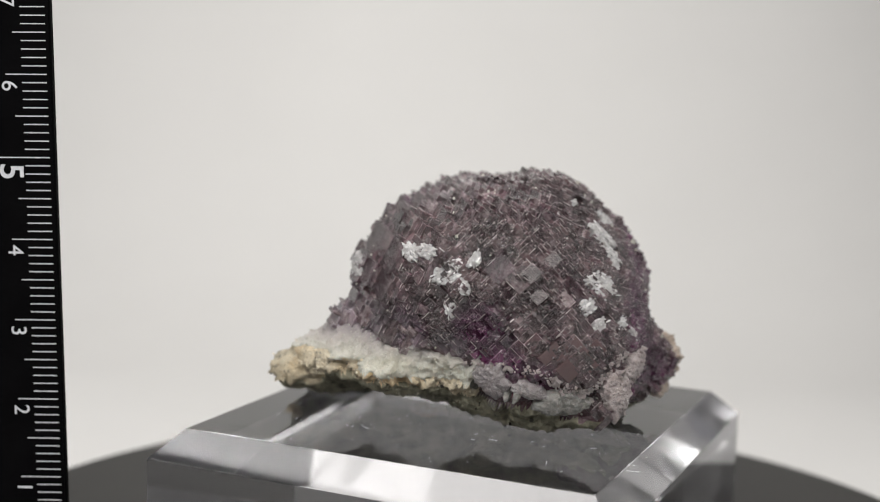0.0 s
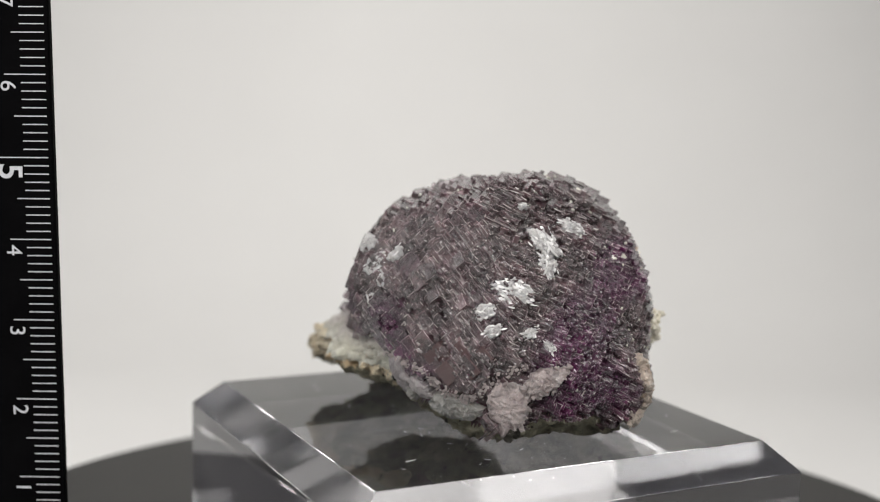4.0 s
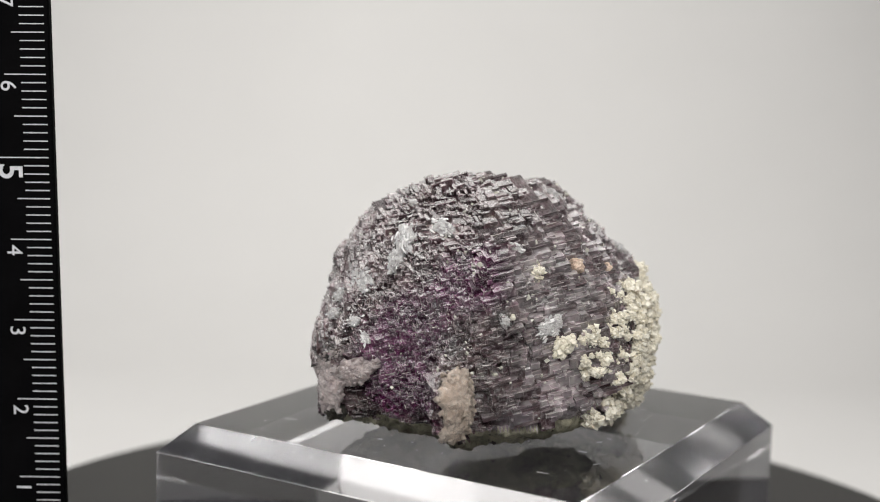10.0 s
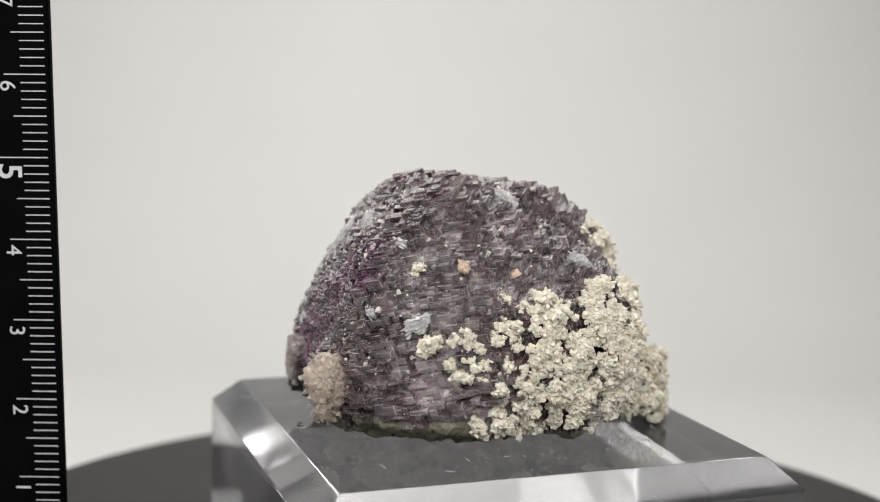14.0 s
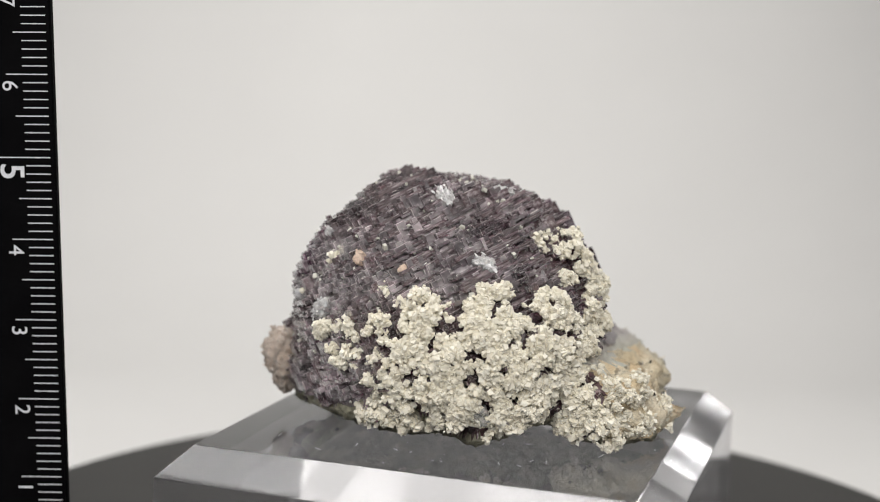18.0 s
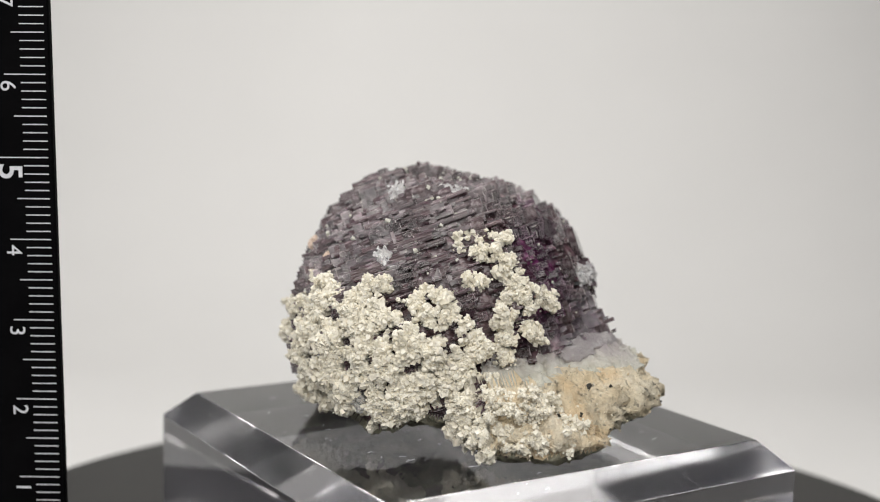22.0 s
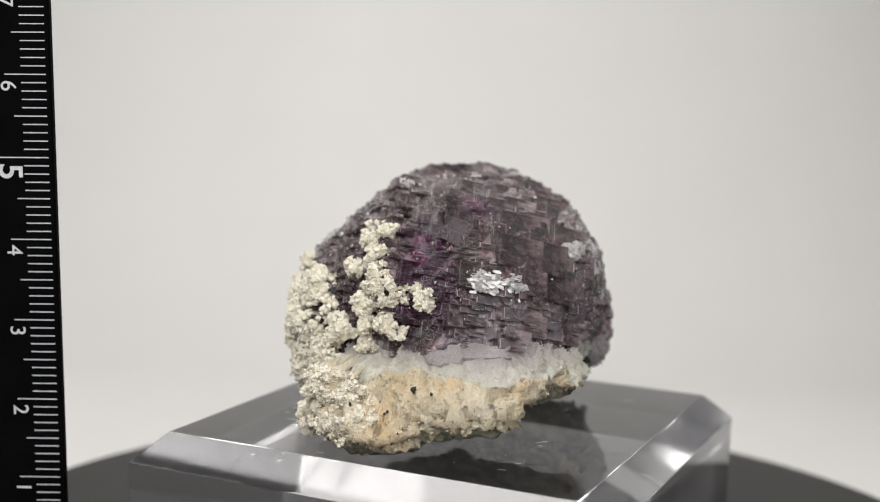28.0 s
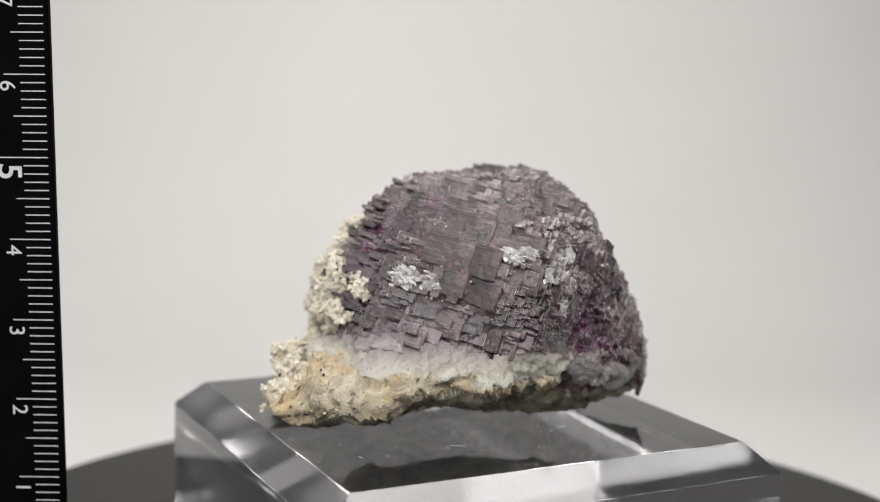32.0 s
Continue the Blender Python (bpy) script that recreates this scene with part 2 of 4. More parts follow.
def plain(name, stops, scale, rough, bump=0.1, gloss=0.5):
    m, n, l, b = material(name, rough=rough)
    c = coords(n)
    l.new(ramp(n, l, noise_tex(n, l, c, scale, 5), stops), b.inputs["Base Color"])
    b.inputs["Specular IOR Level"].default_value = gloss
    relief(n, l, b, noise_tex(n, l, c, scale * 25, 3), bump, 0.0002)
    return m


DISC = plain("black_satin_plastic", [(0.3, (0.022, 0.021, 0.020)), (0.7, (0.030, 0.029, 0.027))], 60, 0.55)
PAPER = plain("white_backdrop_paper", [(0.3, (0.78, 0.775, 0.765)), (0.7, (0.81, 0.805, 0.795))], 12, 0.9, 0.05, 0.2)
CARD = plain("lavender_card", [(0.3, (0.20, 0.20, 0.23)), (0.7, (0.23, 0.23, 0.26))], 8, 0.9, 0.05, 0.2)
DARKROOM = plain("dark_room", [(0.3, (0.04, 0.04, 0.045)), (0.7, (0.06, 0.06, 0.065))], 8, 0.9, 0.05, 0.2)
FABRIC = plain("grey_ceiling", [(0.3, (0.72, 0.72, 0.73)), (0.7, (0.76, 0.76, 0.77))], 30, 0.9, 0.05, 0.2)
RULER = plain("black_ruler_plastic", [(0.3, (0.0015, 0.0015, 0.0018)), (0.7, (0.003, 0.003, 0.0034))], 120, 0.6, 0.1, 0.02)
INK = plain("white_ruler_print", [(0.3, (0.45, 0.46, 0.50)), (0.7, (0.68, 0.69, 0.72))], 900, 0.6, 0.1, 0.2)
LINT = plain("white_lint", [(0.3, (0.6, 0.6, 0.6)), (0.7, (0.8, 0.8, 0.8))], 900, 0.8)


# ---- mesh helpers ----
def mesh_of(name, verts, faces, mats, slots=None, smooth=False):
    me = bpy.data.meshes.new(name)
    me.from_pydata(np.asarray(verts).tolist(), [], faces.tolist() if isinstance(faces, np.ndarray) else faces)
    for m in (mats if isinstance(mats, (list, tuple)) else [mats]):
        me.materials.append(m)
    if slots is not None:
        me.polygons.foreach_set("material_index", np.asarray(slots, dtype=np.int32))
    if smooth:
        me.polygons.foreach_set("use_smooth", np.ones(len(me.polygons), dtype=bool))
    me.update()
    return me


def hang(name, me, parent, label=""):
    ob = new(name, me)
    ob.parent = parent
    return tagged(ob, label)


def part(name, bm, mat, parent, label=""):
    me = bpy.data.meshes.new(name)
    bm.to_mesh(me)
    bm.free()
    me.materials.append(mat)
    return hang(name, me, parent, label)


def chamfered():
    """A unit cube with chamfered edges: corners, faces, and which faces are chamfers."""
    bm = bmesh.new()
    bmesh.ops.create_cube(bm, size=1)
    bmesh.ops.bevel(bm, geom=list(bm.edges), offset=0.03, segments=1, affect="EDGES")
    bm.verts.ensure_lookup_table()
    verts = np.array([v.co[:] for v in bm.verts])
    faces = [[v.index for v in f.verts] for f in bm.faces]
    paled = [int(max(abs(f.normal.x), abs(f.normal.y), abs(f.normal.z)) < 0.99) for f in bm.faces]
    bm.free()
    return verts, faces, paled


CORNERS = np.array([(x, y, z) for x in (-.5, .5) for y in (-.5, .5) for z in (-.5, .5)])
SIDES = np.array([(0, 1, 3, 2), (4, 6, 7, 5), (0, 4, 5, 1), (2, 3, 7, 6), (0, 2, 6, 4), (1, 5, 7, 3)])


def blocks(centres, turns, sizes, rng, ragged=0.0):
    """Vertices and faces of many small blocks: centres (n, 3), turns (n, 3, 3), sizes (n, 3), with corners knocked about."""
    n = len(centres)
    local = CORNERS[None] * sizes[:, None, :]
    if ragged:
        local = local + rng.normal(0, 1, local.shape) * (sizes.min(1) * ragged)[:, None, None]
    verts = np.einsum("nij,nkj->nki", turns, local) + centres[:, None, :]
    faces = SIDES[None] + 8 * np.arange(n)[:, None, None]
    return verts.reshape(-1, 3), faces.reshape(-1, 4)


def crystals(centres, turns, sizes, rng):
    """Many chamfered blocks: vertices, faces, and material slots (1 on the chamfers)."""
    corner, side, paled = chamfered()
    local = corner[None] * sizes[:, None, :] * (1 + rng.normal(0, 0.02, (len(centres), len(corner), 1)))
    verts = (np.einsum("nij,nkj->nki", turns, local) + centres[:, None, :]).reshape(-1, 3)
    k = len(corner)
    faces = [[i + k * j for i in f] for j in range(len(centres)) for f in side]
    return verts, faces, np.tile(paled, len(centres))


def pebbles(centres, sizes, rng, ragged):
    """Many small many-sided grains, knocked about."""
    bm = bmesh.new()
    bmesh.ops.create_icosphere(bm, subdivisions=1, radius=0.5)
    ball = np.array([v.co[:] for v in bm.verts])
    tri = np.array([[v.index for v in f.verts] for f in bm.faces])
    bm.free()
    local = ball[None] * sizes[:, None, :] * (1 + rng.normal(0, ragged, (len(centres), len(ball), 1)))
    verts = np.einsum("nij,nkj->nki", random_turns(len(centres), rng), local) + centres[:, None, :]
    return verts.reshape(-1, 3), (tri[None] + len(ball) * np.arange(len(centres))[:, None, None]).reshape(-1, 3)


def chips(centres, turns, sizes, rng, ragged=0.25):
    """Many irregular chips, each with its own turn and three sizes."""
    bm = bmesh.new()
    bmesh.ops.create_icosphere(bm, subdivisions=1, radius=0.5)
    ball = np.array([v.co[:] for v in bm.verts])
    tri = np.array([[v.index for v in f.verts] for f in bm.faces])
    bm.free()
    local = ball[None] * sizes[:, None, :] * (1 + rng.normal(0, ragged, (len(centres), len(ball), 1)))
    verts = np.einsum("nij,nkj->nki", turns, local) + centres[:, None, :]
    return verts.reshape(-1, 3), (tri[None] + len(ball) * np.arange(len(centres))[:, None, None]).reshape(-1, 3)


def random_turns(n, rng):
    q = rng.normal(size=(n, 4))
    w, x, y, z = (q / np.linalg.norm(q, axis=1, keepdims=True)).T
    return np.stack([1 - 2 * (y * y + z * z), 2 * (x * y - z * w), 2 * (x * z + y * w), 2 * (x * y + z * w), 1 - 2 * (x * x + z * z), 2 * (y * z - x * w),
                     2 * (x * z - y * w), 2 * (y * z + x * w), 1 - 2 * (x * x + y * y)], 1).reshape(n, 3, 3)


def axis_turns(axes, angles):
    """Rotation matrices about unit axes (n, 3) by angles (n)."""
    k = np.zeros((len(axes), 3, 3))
    k[:, 0, 1], k[:, 0, 2], k[:, 1, 0] = -axes[:, 2], axes[:, 1], axes[:, 2]
    k[:, 1, 2], k[:, 2, 0], k[:, 2, 1] = -axes[:, 0], -axes[:, 1], axes[:, 0]
    s, c = np.sin(angles)[:, None, None], np.cos(angles)[:, None, None]
    return np.eye(3)[None] + s * k + (1 - c) * (k @ k)


# ---- the setting: sweep of white paper; unseen walls and roof added for reflections ----
def sheet(name, verts, faces, mat, label, thick=0.002):
    ob = tagged(new(name, mesh_of(name, verts, faces, mat, smooth=name == "backdrop")), label, kind="structure")
    ob.modifiers.new("thickness", "SOLIDIFY").thickness = thick
    return ob


TABLE_Z = -0.022
profile = [(-0.16, TABLE_Z), (0.20, TABLE_Z)] + [(0.20 + 0.16 * math.sin(a), TABLE_Z + 0.16 * (1 - math.cos(a))) for a in np.linspace(0.1, math.pi / 2, 20)] + [(0.36, 0.50)]
verts = [(x, y, z) for y, z in profile for x in (-0.38, 0.38)]
sheet("backdrop", verts, [(2 * i, 2 * i + 1, 2 * i + 3, 2 * i + 2) for i in range(len(profile) - 1)], PAPER, "seamless sweep of off-white paper behind the turntable")


def panel(name, a, b, c, d, label, mat=FABRIC):
    sheet(name, [a, b, c, d], [(0, 1, 2, 3)], mat, label)


panel("wall_north", (-0.40, 0.372, -0.03), (0.40, 0.372, -0.03), (0.40, 0.372, 0.50), (-0.40, 0.372, 0.50), "dark wall of the room", DARKROOM)
panel("floor", (-0.40, -0.46, TABLE_Z - 0.004), (0.40, -0.46, TABLE_Z - 0.004), (0.40, 0.37, TABLE_Z - 0.004), (-0.40, 0.37, TABLE_Z - 0.004), "dark table top under the paper", DARKROOM)
panel("wall_west", (-0.402, -0.46, -0.03), (-0.402, 0.37, -0.03), (-0.402, 0.37, 0.50), (-0.402, -0.46, 0.50), "dark wall of the room", DARKROOM)
panel("wall_east", (0.402, -0.46, -0.03), (0.402, 0.37, -0.03), (0.402, 0.37, 0.50), (0.402, -0.46, 0.50), "dark wall of the room", DARKROOM)
panel("wall_south", (-0.40, -0.462, -0.03), (0.40, -0.462, -0.03), (0.40, -0.462, 0.50), (-0.40, -0.462, 0.50), "dark room behind the camera", DARKROOM)
panel("ceiling", (-0.40, -0.46, 0.505), (0.40, -0.46, 0.505), (0.40, 0.37, 0.505), (-0.40, 0.37, 0.505), "grey roof over the table")
# Unseen reflector cards, added to give the block's bevels a lavender reflection.
panel("wall_west_low", (-0.39, -0.13, TABLE_Z + 0.003), (-0.39, 0.08, TABLE_Z + 0.003), (-0.39, 0.08, 0.26), (-0.39, -0.13, 0.26), "unseen grey lavender card, added for the block to reflect", CARD)
panel("wall_east_low", (0.39, -0.13, TABLE_Z + 0.003), (0.39, 0.08, TABLE_Z + 0.003), (0.39, 0.08, 0.26), (0.39, -0.13, 0.26), "unseen grey lavender card, added for the block to reflect", CARD)


# ---- turntable ----
def lathe(profile, steps):
    verts = [(r * math.cos(a), r * math.sin(a), z) for r, z in profile for a in np.linspace(0, 2 * math.pi, steps, endpoint=False)]
    faces = [(i * steps + j, i * steps + (j + 1) % steps, (i + 1) * steps + (j + 1) % steps, (i + 1) * steps + j) for i in range(len(profile) - 1) for j in range(steps)]
    return verts, faces + [tuple(range(steps))[::-1], tuple(range((len(profile) - 1) * steps, len(profile) * steps))]


turntable = tagged(new("turntable"), "round black satin turntable on white paper", "turntable")
hang("platter", mesh_of("platter", *lathe([(0.0738, -0.010), (0.0742, -0.009), (0.0742, -0.001), (0.0736, -0.0002), (0.0728, 0.0)], 160), DISC), turntable)
hang("base", mesh_of("base", *lathe([(0.066, TABLE_Z), (0.066, -0.012), (0.064, -0.0101)], 96), DISC), turntable)


# ---- clear acrylic block ----
BLOCK_TOP = 0.0207
BLOCK_TURN = -23.5
BLOCK_AT = (-0.0003, 0.0018)


def chamfered_block(half, height, cut):
    bm = bmesh.new()
    bmesh.ops.create_cube(bm, size=1)
    bmesh.ops.scale(bm, vec=(2 * half, 2 * half, height), verts=bm.verts)
    bmesh.ops.translate(bm, vec=(0, 0, height / 2), verts=bm.verts)
    top = [e for e in bm.edges if all(v.co.z > height * 0.9 for v in e.verts)]
    bmesh.ops.bevel(bm, geom=top, offset=cut, segments=1, affect="EDGES", profile=0.5)
    bmesh.ops.bevel(bm, geom=list(bm.edges), offset=0.00008, segments=2, affect="EDGES", profile=0.5)
    bmesh.ops.rotate(bm, cent=(0, 0, 0), matrix=Matrix.Rotation(radians(BLOCK_TURN), 3, "Z"), verts=bm.verts)
    bmesh.ops.translate(bm, vec=(*BLOCK_AT, 0), verts=bm.verts)
    return bm


me = bpy.data.meshes.new("acrylic_block")
bm = chamfered_block(0.0300, BLOCK_TOP - 0.0001, 0.0035)
bm.to_mesh(me)
bm.free()
me.materials.append(ACRYLIC)
me.materials.append(CUT_ACRYLIC)
for face in me.polygons:
    face.material_index = int(0.3 < face.normal.z < 0.9 and face.area > 1e-5)
acrylic_block = tagged(new("acrylic_block", me), "clear square acrylic display stand standing on a black turntable", "display stand")
acrylic_block.location = (0, 0, 0.0001)

rng = np.random.default_rng(5)
n = 150
spots = np.c_[rng.uniform(-0.025, 0.025, (n, 2)), np.full(n, BLOCK_TOP - 0.00008)]
length = rng.uniform(0.00006, 0.00022, n)
length[:45] *= rng.uniform(3, 9, 45)
angle = rng.uniform(0, math.pi, n)
turns = axis_turns(np.tile((0, 0, 1.0), (n, 1)), angle)
hang("lint", mesh_of("lint", *blocks(spots, turns, np.c_[length, np.full(n, 0.00008), np.full(n, 0.00004)], rng, 0.2), LINT), acrylic_block, "white specks of lint").matrix_basis = Matrix.Identity(4)
acrylic_block.children[0]["kind"] = "stuff"


# ---- the mineral specimen: a domed crystal mass on a stone shelf; millimetres in its own space, zero on the block's top ----
# lobes of the lump: centre, radii, turn
DOME = [(2.85, 0.95, 16.58, 18.95, 17.2, 14.8, 0.49), (9.24, -0.48, 17.58, 5.56, 13.87, 13.07, 2.93), (2.06, 8.96, 12.94, 15.12, 11.24, 11.48, -0.82),
        (4.06, 7.32, 17.62, 17.1, 4.42, 11.8, 2.97), (8.72, 1.14, 10.12, 19.56, 12.35, 10.61, -1.48), (9.2, -10.86, 6.22, 8.31, 2.5, 4.08, -0.38),
        (-1.41, 10.49, 22.0, 4.24, 2.5, 6.66, -0.25), (-5.14, -6.5, 13.02, 11.99, 2.5, 3.45, -0.21)]
FOOT = [(-17.2, 11.92, 2.8, 5.68, 8.67, 3.22, -0.79), (8.72, 2.42, 4.12, 19.66, 2.5, 2.5, 1.96), (-0.88, -0.44, 8.45, 21.89, 10.22, 4.93, 0.16),
        (5.95, 4.1, 7.3, 20.28, 2.5, 8.19, -0.23), (-13.84, 6.6, 5.42, 15.47, 6.89, 3.81, 0.76), (0.77, 19.02, 10.62, 2.5, 5.19, 9.26, -1.7),
        (18.45, -3.57, 8.13, 2.84, 4.75, 4.72, -0.05), (-13.45, 13.08, 7.1, 5.14, 6.36, 2.69, 0.81), (15.23, 6.15, 5.74, 10.74, 6.4, 3.91, -1.04),
        (-12.13, 1.7, 8.96, 4.22, 6.54, 3.64, 0.11), (-8.54, -7.04, 8.22, 7.28, 4.04, 3.44, 1.08)]
LOBES = DOME + FOOT
HEART = np.array((1.0, 2.0, 11.0))


def solid(p):
    """Above zero inside the blended lobes."""
    total = 0
    for cx, cy, cz, rx, ry, rz, a in LOBES:
        d = p - (cx, cy, cz)
        x, y = math.cos(a) * d[:, 0] + math.sin(a) * d[:, 1], -math.sin(a) * d[:, 0] + math.cos(a) * d[:, 1]
        total = total + np.exp(-7 * (np.sqrt((x / rx) ** 2 + (y / ry) ** 2 + (d[:, 2] / rz) ** 2 + 1e-6) - 1))
    return np.log(total + 1e-12) / 7


def skin(ways):
    """Where rays from the heart leave the lump."""
    near, far = np.zeros(len(ways)), np.full(len(ways), 40.0)
    steps = np.linspace(40, 2, 60)
    for s in steps:
        inside = solid(HEART + ways * s) > 0
        near = np.where(inside & (near == 0), s, near)
    far = near + (steps[0] - steps[1])
    for _ in range(18):
        mid = (near + far) / 2
        inside = solid(HEART + ways * mid[:, None]) > 0
        near, far = np.where(inside, mid, near), np.where(inside, far, mid)
    return HEART + ways * near[:, None]


def outward(p):
    e = 0.05
    g = np.stack([solid(p + d) - solid(p - d) for d in np.eye(3) * e], 1)
    return -g / np.linalg.norm(g, axis=1, keepdims=True)


def wobble(p, scale, seed, octaves=3):
    """Smooth noise, about -1 to 1."""
    return np.array([noise.fractal((x * scale + seed, y * scale, z * scale), 0.6, 2.1, octaves) for x, y, z in p])


def azimuth(p):
    return np.degrees(np.arctan2(p[:, 1], p[:, 0]))


def within(a, start, end):
    return ((a - start) % 360) < ((end - start) % 360)


bm = bmesh.new()
bmesh.ops.create_icosphere(bm, subdivisions=7, radius=1)
ways = np.array([v.co[:] for v in bm.verts])
tris = np.array([[v.index for v in f.verts] for f in bm.faces])
bm.free()
ways /= np.linalg.norm(ways, axis=1, keepdims=True)
SKIN = skin(ways)
NORMAL = outward(SKIN)


def zones(p, n):
    """0 crystal mass, 1 milky band, 2 tan stone, 3 dark underside."""
    a, z = azimuth(p), p[:, 2]
    w = wobble(p, 0.22, 3.0)
    shelf = within(a, 126, -88)
    stone_top = 9.2 + 0.9 * w - np.where(within(a, -140, -88), 1.9, 0)
    band_top = 11.8 + 1.8 * w + np.where(within(a, -110, -88), -1.0, 0)
    zone = np.zeros(len(p), int)
    zone[shelf & (z < band_top)] = 1
    zone[shelf & (z < stone_top)] = 2
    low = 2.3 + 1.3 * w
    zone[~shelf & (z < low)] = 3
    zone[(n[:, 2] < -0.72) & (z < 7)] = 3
    return zone


# granular cream crust: x, y, z, radius
CRUST_SPOTS = [(6.4, 21.5, 14.9, 3.6), (10.7, 20.6, 9.4, 3.6), (9.4, 21, 12.9, 3.2), (4.3, 22.2, 11.6, 4.6), (-1, 22.7, 12.1, 5), (6.8, 20.8, 17.3, 2.2), (1.8, 22.3, 15.4, 3.2), (0.1, 21.5, 18.2, 2.3), (-7, 20, 17.4, 2.6),
               (-8, 20.3, 10.5, 4.6), (6.7, 21.3, 8.9, 3.6), (1.5, 22.3, 9.5, 4.4), (-3, 21.8, 7.8, 4.4), (13, 17.4, 4.8, 2.2), (7.2, 19.4, 5.1, 3), (3.8, 21.2, 6.7, 3.4), (-12.1, 18.7, 3.7, 3.6), (-5.2, 22, 13.5, 4.4),
               (-10.3, 17.9, 12.9, 3), (-14.6, 18, 5, 2.6), (-11, 19, 8, 3.6)]
VEIN_SPOTS = [(16.8, 15.9, 14.3, 1.5), (19, 12.8, 13.9, 1.2), (12.9, 17.3, 19.4, 1.2), (22, 6.9, 16.7, 0.8), (18.5, 9.7, 21.9, 0.6), (13.3, 18.9, 14.6, 1.7), (9.5, 19.4, 18.4, 1.1), (16.6, 16.7, 11.1, 2.0), (-9.8, 11.9, 24.4, 2.0),
              (-12, 11.8, 22, 1.8), (-6.9, 12.7, 25.1, 1.3), (-13.6, 11.4, 19.6, 1.7), (-14.6, 10, 17.8, 1.6), (-14.6, 5.8, 18, 1.2), (-14.6, 7.8, 17.8, 1.2), (-9.6, 14.5, 20.4, 1.0), (-12.8, 12.7, 16.2, 1.4), (-13, 12.4, 13.9, 1.5),
              (-14.4, 10, 14.2, 1.3), (-12.7, 12.8, 11.6, 1.3), (-14.6, 8.7, 12.9, 0.8)]


def crusted(p, spots, seed, loose, grain=0.42):
    """How deep inside a ragged patch of crust, in mm; below zero outside."""
    w, bend = wobble(p, 0.5, seed * 1.7, 4), wobble(p, 0.35, seed + 20.0, 3)
    gaps = wobble(p * (1.0, 1.0, 0.75) + 1.6 * bend[:, None], grain, seed + 40.0, 2)
    reach = np.max([r * (1 + 0.55 * w) - np.linalg.norm(p - (x, y, z), axis=1) for x, y, z, r in spots], axis=0)
    return np.where(gaps > loose, reach, -1.0)


ZONE = zones(SKIN, NORMAL)
DENSE, VEINS = crusted(SKIN, CRUST_SPOTS, 4, np.where(SKIN[:, 0] > 3, 0.04, -0.12), 0.55), crusted(SKIN, [(x, y, z, 1.1 * r) for x, y, z, r in VEIN_SPOTS], 9, 0.06, 0.8)
ZONE[(np.maximum(DENSE, VEINS) > 0) & (SKIN[:, 2] > 1.2)] = 4
rough = wobble(SKIN, 0.55, 11.0, 5)
coarse = wobble(SKIN, 0.16, 31.0, 3)
ledges = wobble(SKIN * (1, 1, 2.2), 0.42, 51.0, 6)
cracks = wobble(SKIN * (0.7, 0.7, 2.0), 0.20, 83.0, 4)
lumps = wobble(SKIN, 1.1, 61.0, 4)
push = np.choose(ZONE, [-0.75 + 0.25 * rough, -0.1 + 0.5 * rough + 0.35 * lumps, -0.1 + 1.0 * ledges + 0.9 * coarse + 0.4 * lumps - 1.8 * np.clip(1 - np.abs(cracks) / 0.07, 0, 1), -0.1 + 0.7 * rough,
                        -0.15 + 0.35 * rough + 0.4 * lumps + 0.7 * wobble(SKIN, 0.38, 19.0, 2) + 0.85 * np.clip(np.maximum(DENSE, VEINS), 0, 1.0)])
BODY = SKIN + NORMAL * push[:, None]
BODY[:, 2] = np.maximum(BODY[:, 2], 0.02)

specimen = tagged(new("mineral_specimen"), "purple fluorite mineral on tan stone with granular cream crust", "mineral")
specimen.location = (0, 0, BLOCK_TOP)
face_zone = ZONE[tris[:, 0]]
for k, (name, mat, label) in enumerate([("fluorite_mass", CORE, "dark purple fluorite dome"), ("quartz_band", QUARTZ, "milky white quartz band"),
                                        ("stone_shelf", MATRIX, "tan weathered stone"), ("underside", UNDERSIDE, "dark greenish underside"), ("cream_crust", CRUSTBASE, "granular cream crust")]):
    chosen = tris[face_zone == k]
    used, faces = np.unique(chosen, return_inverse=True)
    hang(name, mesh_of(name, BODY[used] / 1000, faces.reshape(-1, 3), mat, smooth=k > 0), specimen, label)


def scatter(count, rng, ok):
    """Even random picks of skin points for which ok is true."""
    free = np.flatnonzero(ok)
    area = np.linalg.norm(SKIN[free] - HEART, axis=1) ** 2
    return rng.choice(free, count, p=area / area.sum())


# stepped cubes: one lattice for most of the dome, and a second one, turned on its corner, on one side
def compass(turn, rise):
    a, e = radians(turn), radians(rise)
    return np.array((math.cos(a) * math.cos(e), math.sin(a) * math.cos(e), math.sin(e)))


def lattice(first, second):
    """Axes of the cubes: two faces lean back from the vertical, the third lies on top."""
    a, b = compass(*first), compass(*second)
    b = b - a * (a @ b)
    b /= np.linalg.norm(b)
    return np.stack([a, b, np.cross(b, a)], 1)


FRAME = lattice((208, 22), (109, 11))
CORNERWISE = lattice((-78, -2), (-160, 45))
FLASH = lattice((-94, 20), (-172, 47))


def tiling(wide, tall, rng):
    """A plane cut into rows of uneven bricks: middle and size of each."""
    made, y = [], -30.0
    while y < 30:
        high = tall * math.exp(rng.normal(0, 0.35))
        x = -30.0 - rng.random() * wide
        while x < 30:
            long = wide * math.exp(rng.normal(0, 0.5))
            made.append((x + long / 2, y + high / 2, long, high))
            x += long
        y += high
    return np.array(made)


tree = kdtree.KDTree(len(SKIN))
for k, q in enumerate(SKIN):
    tree.insert(q, k)
tree.balance()


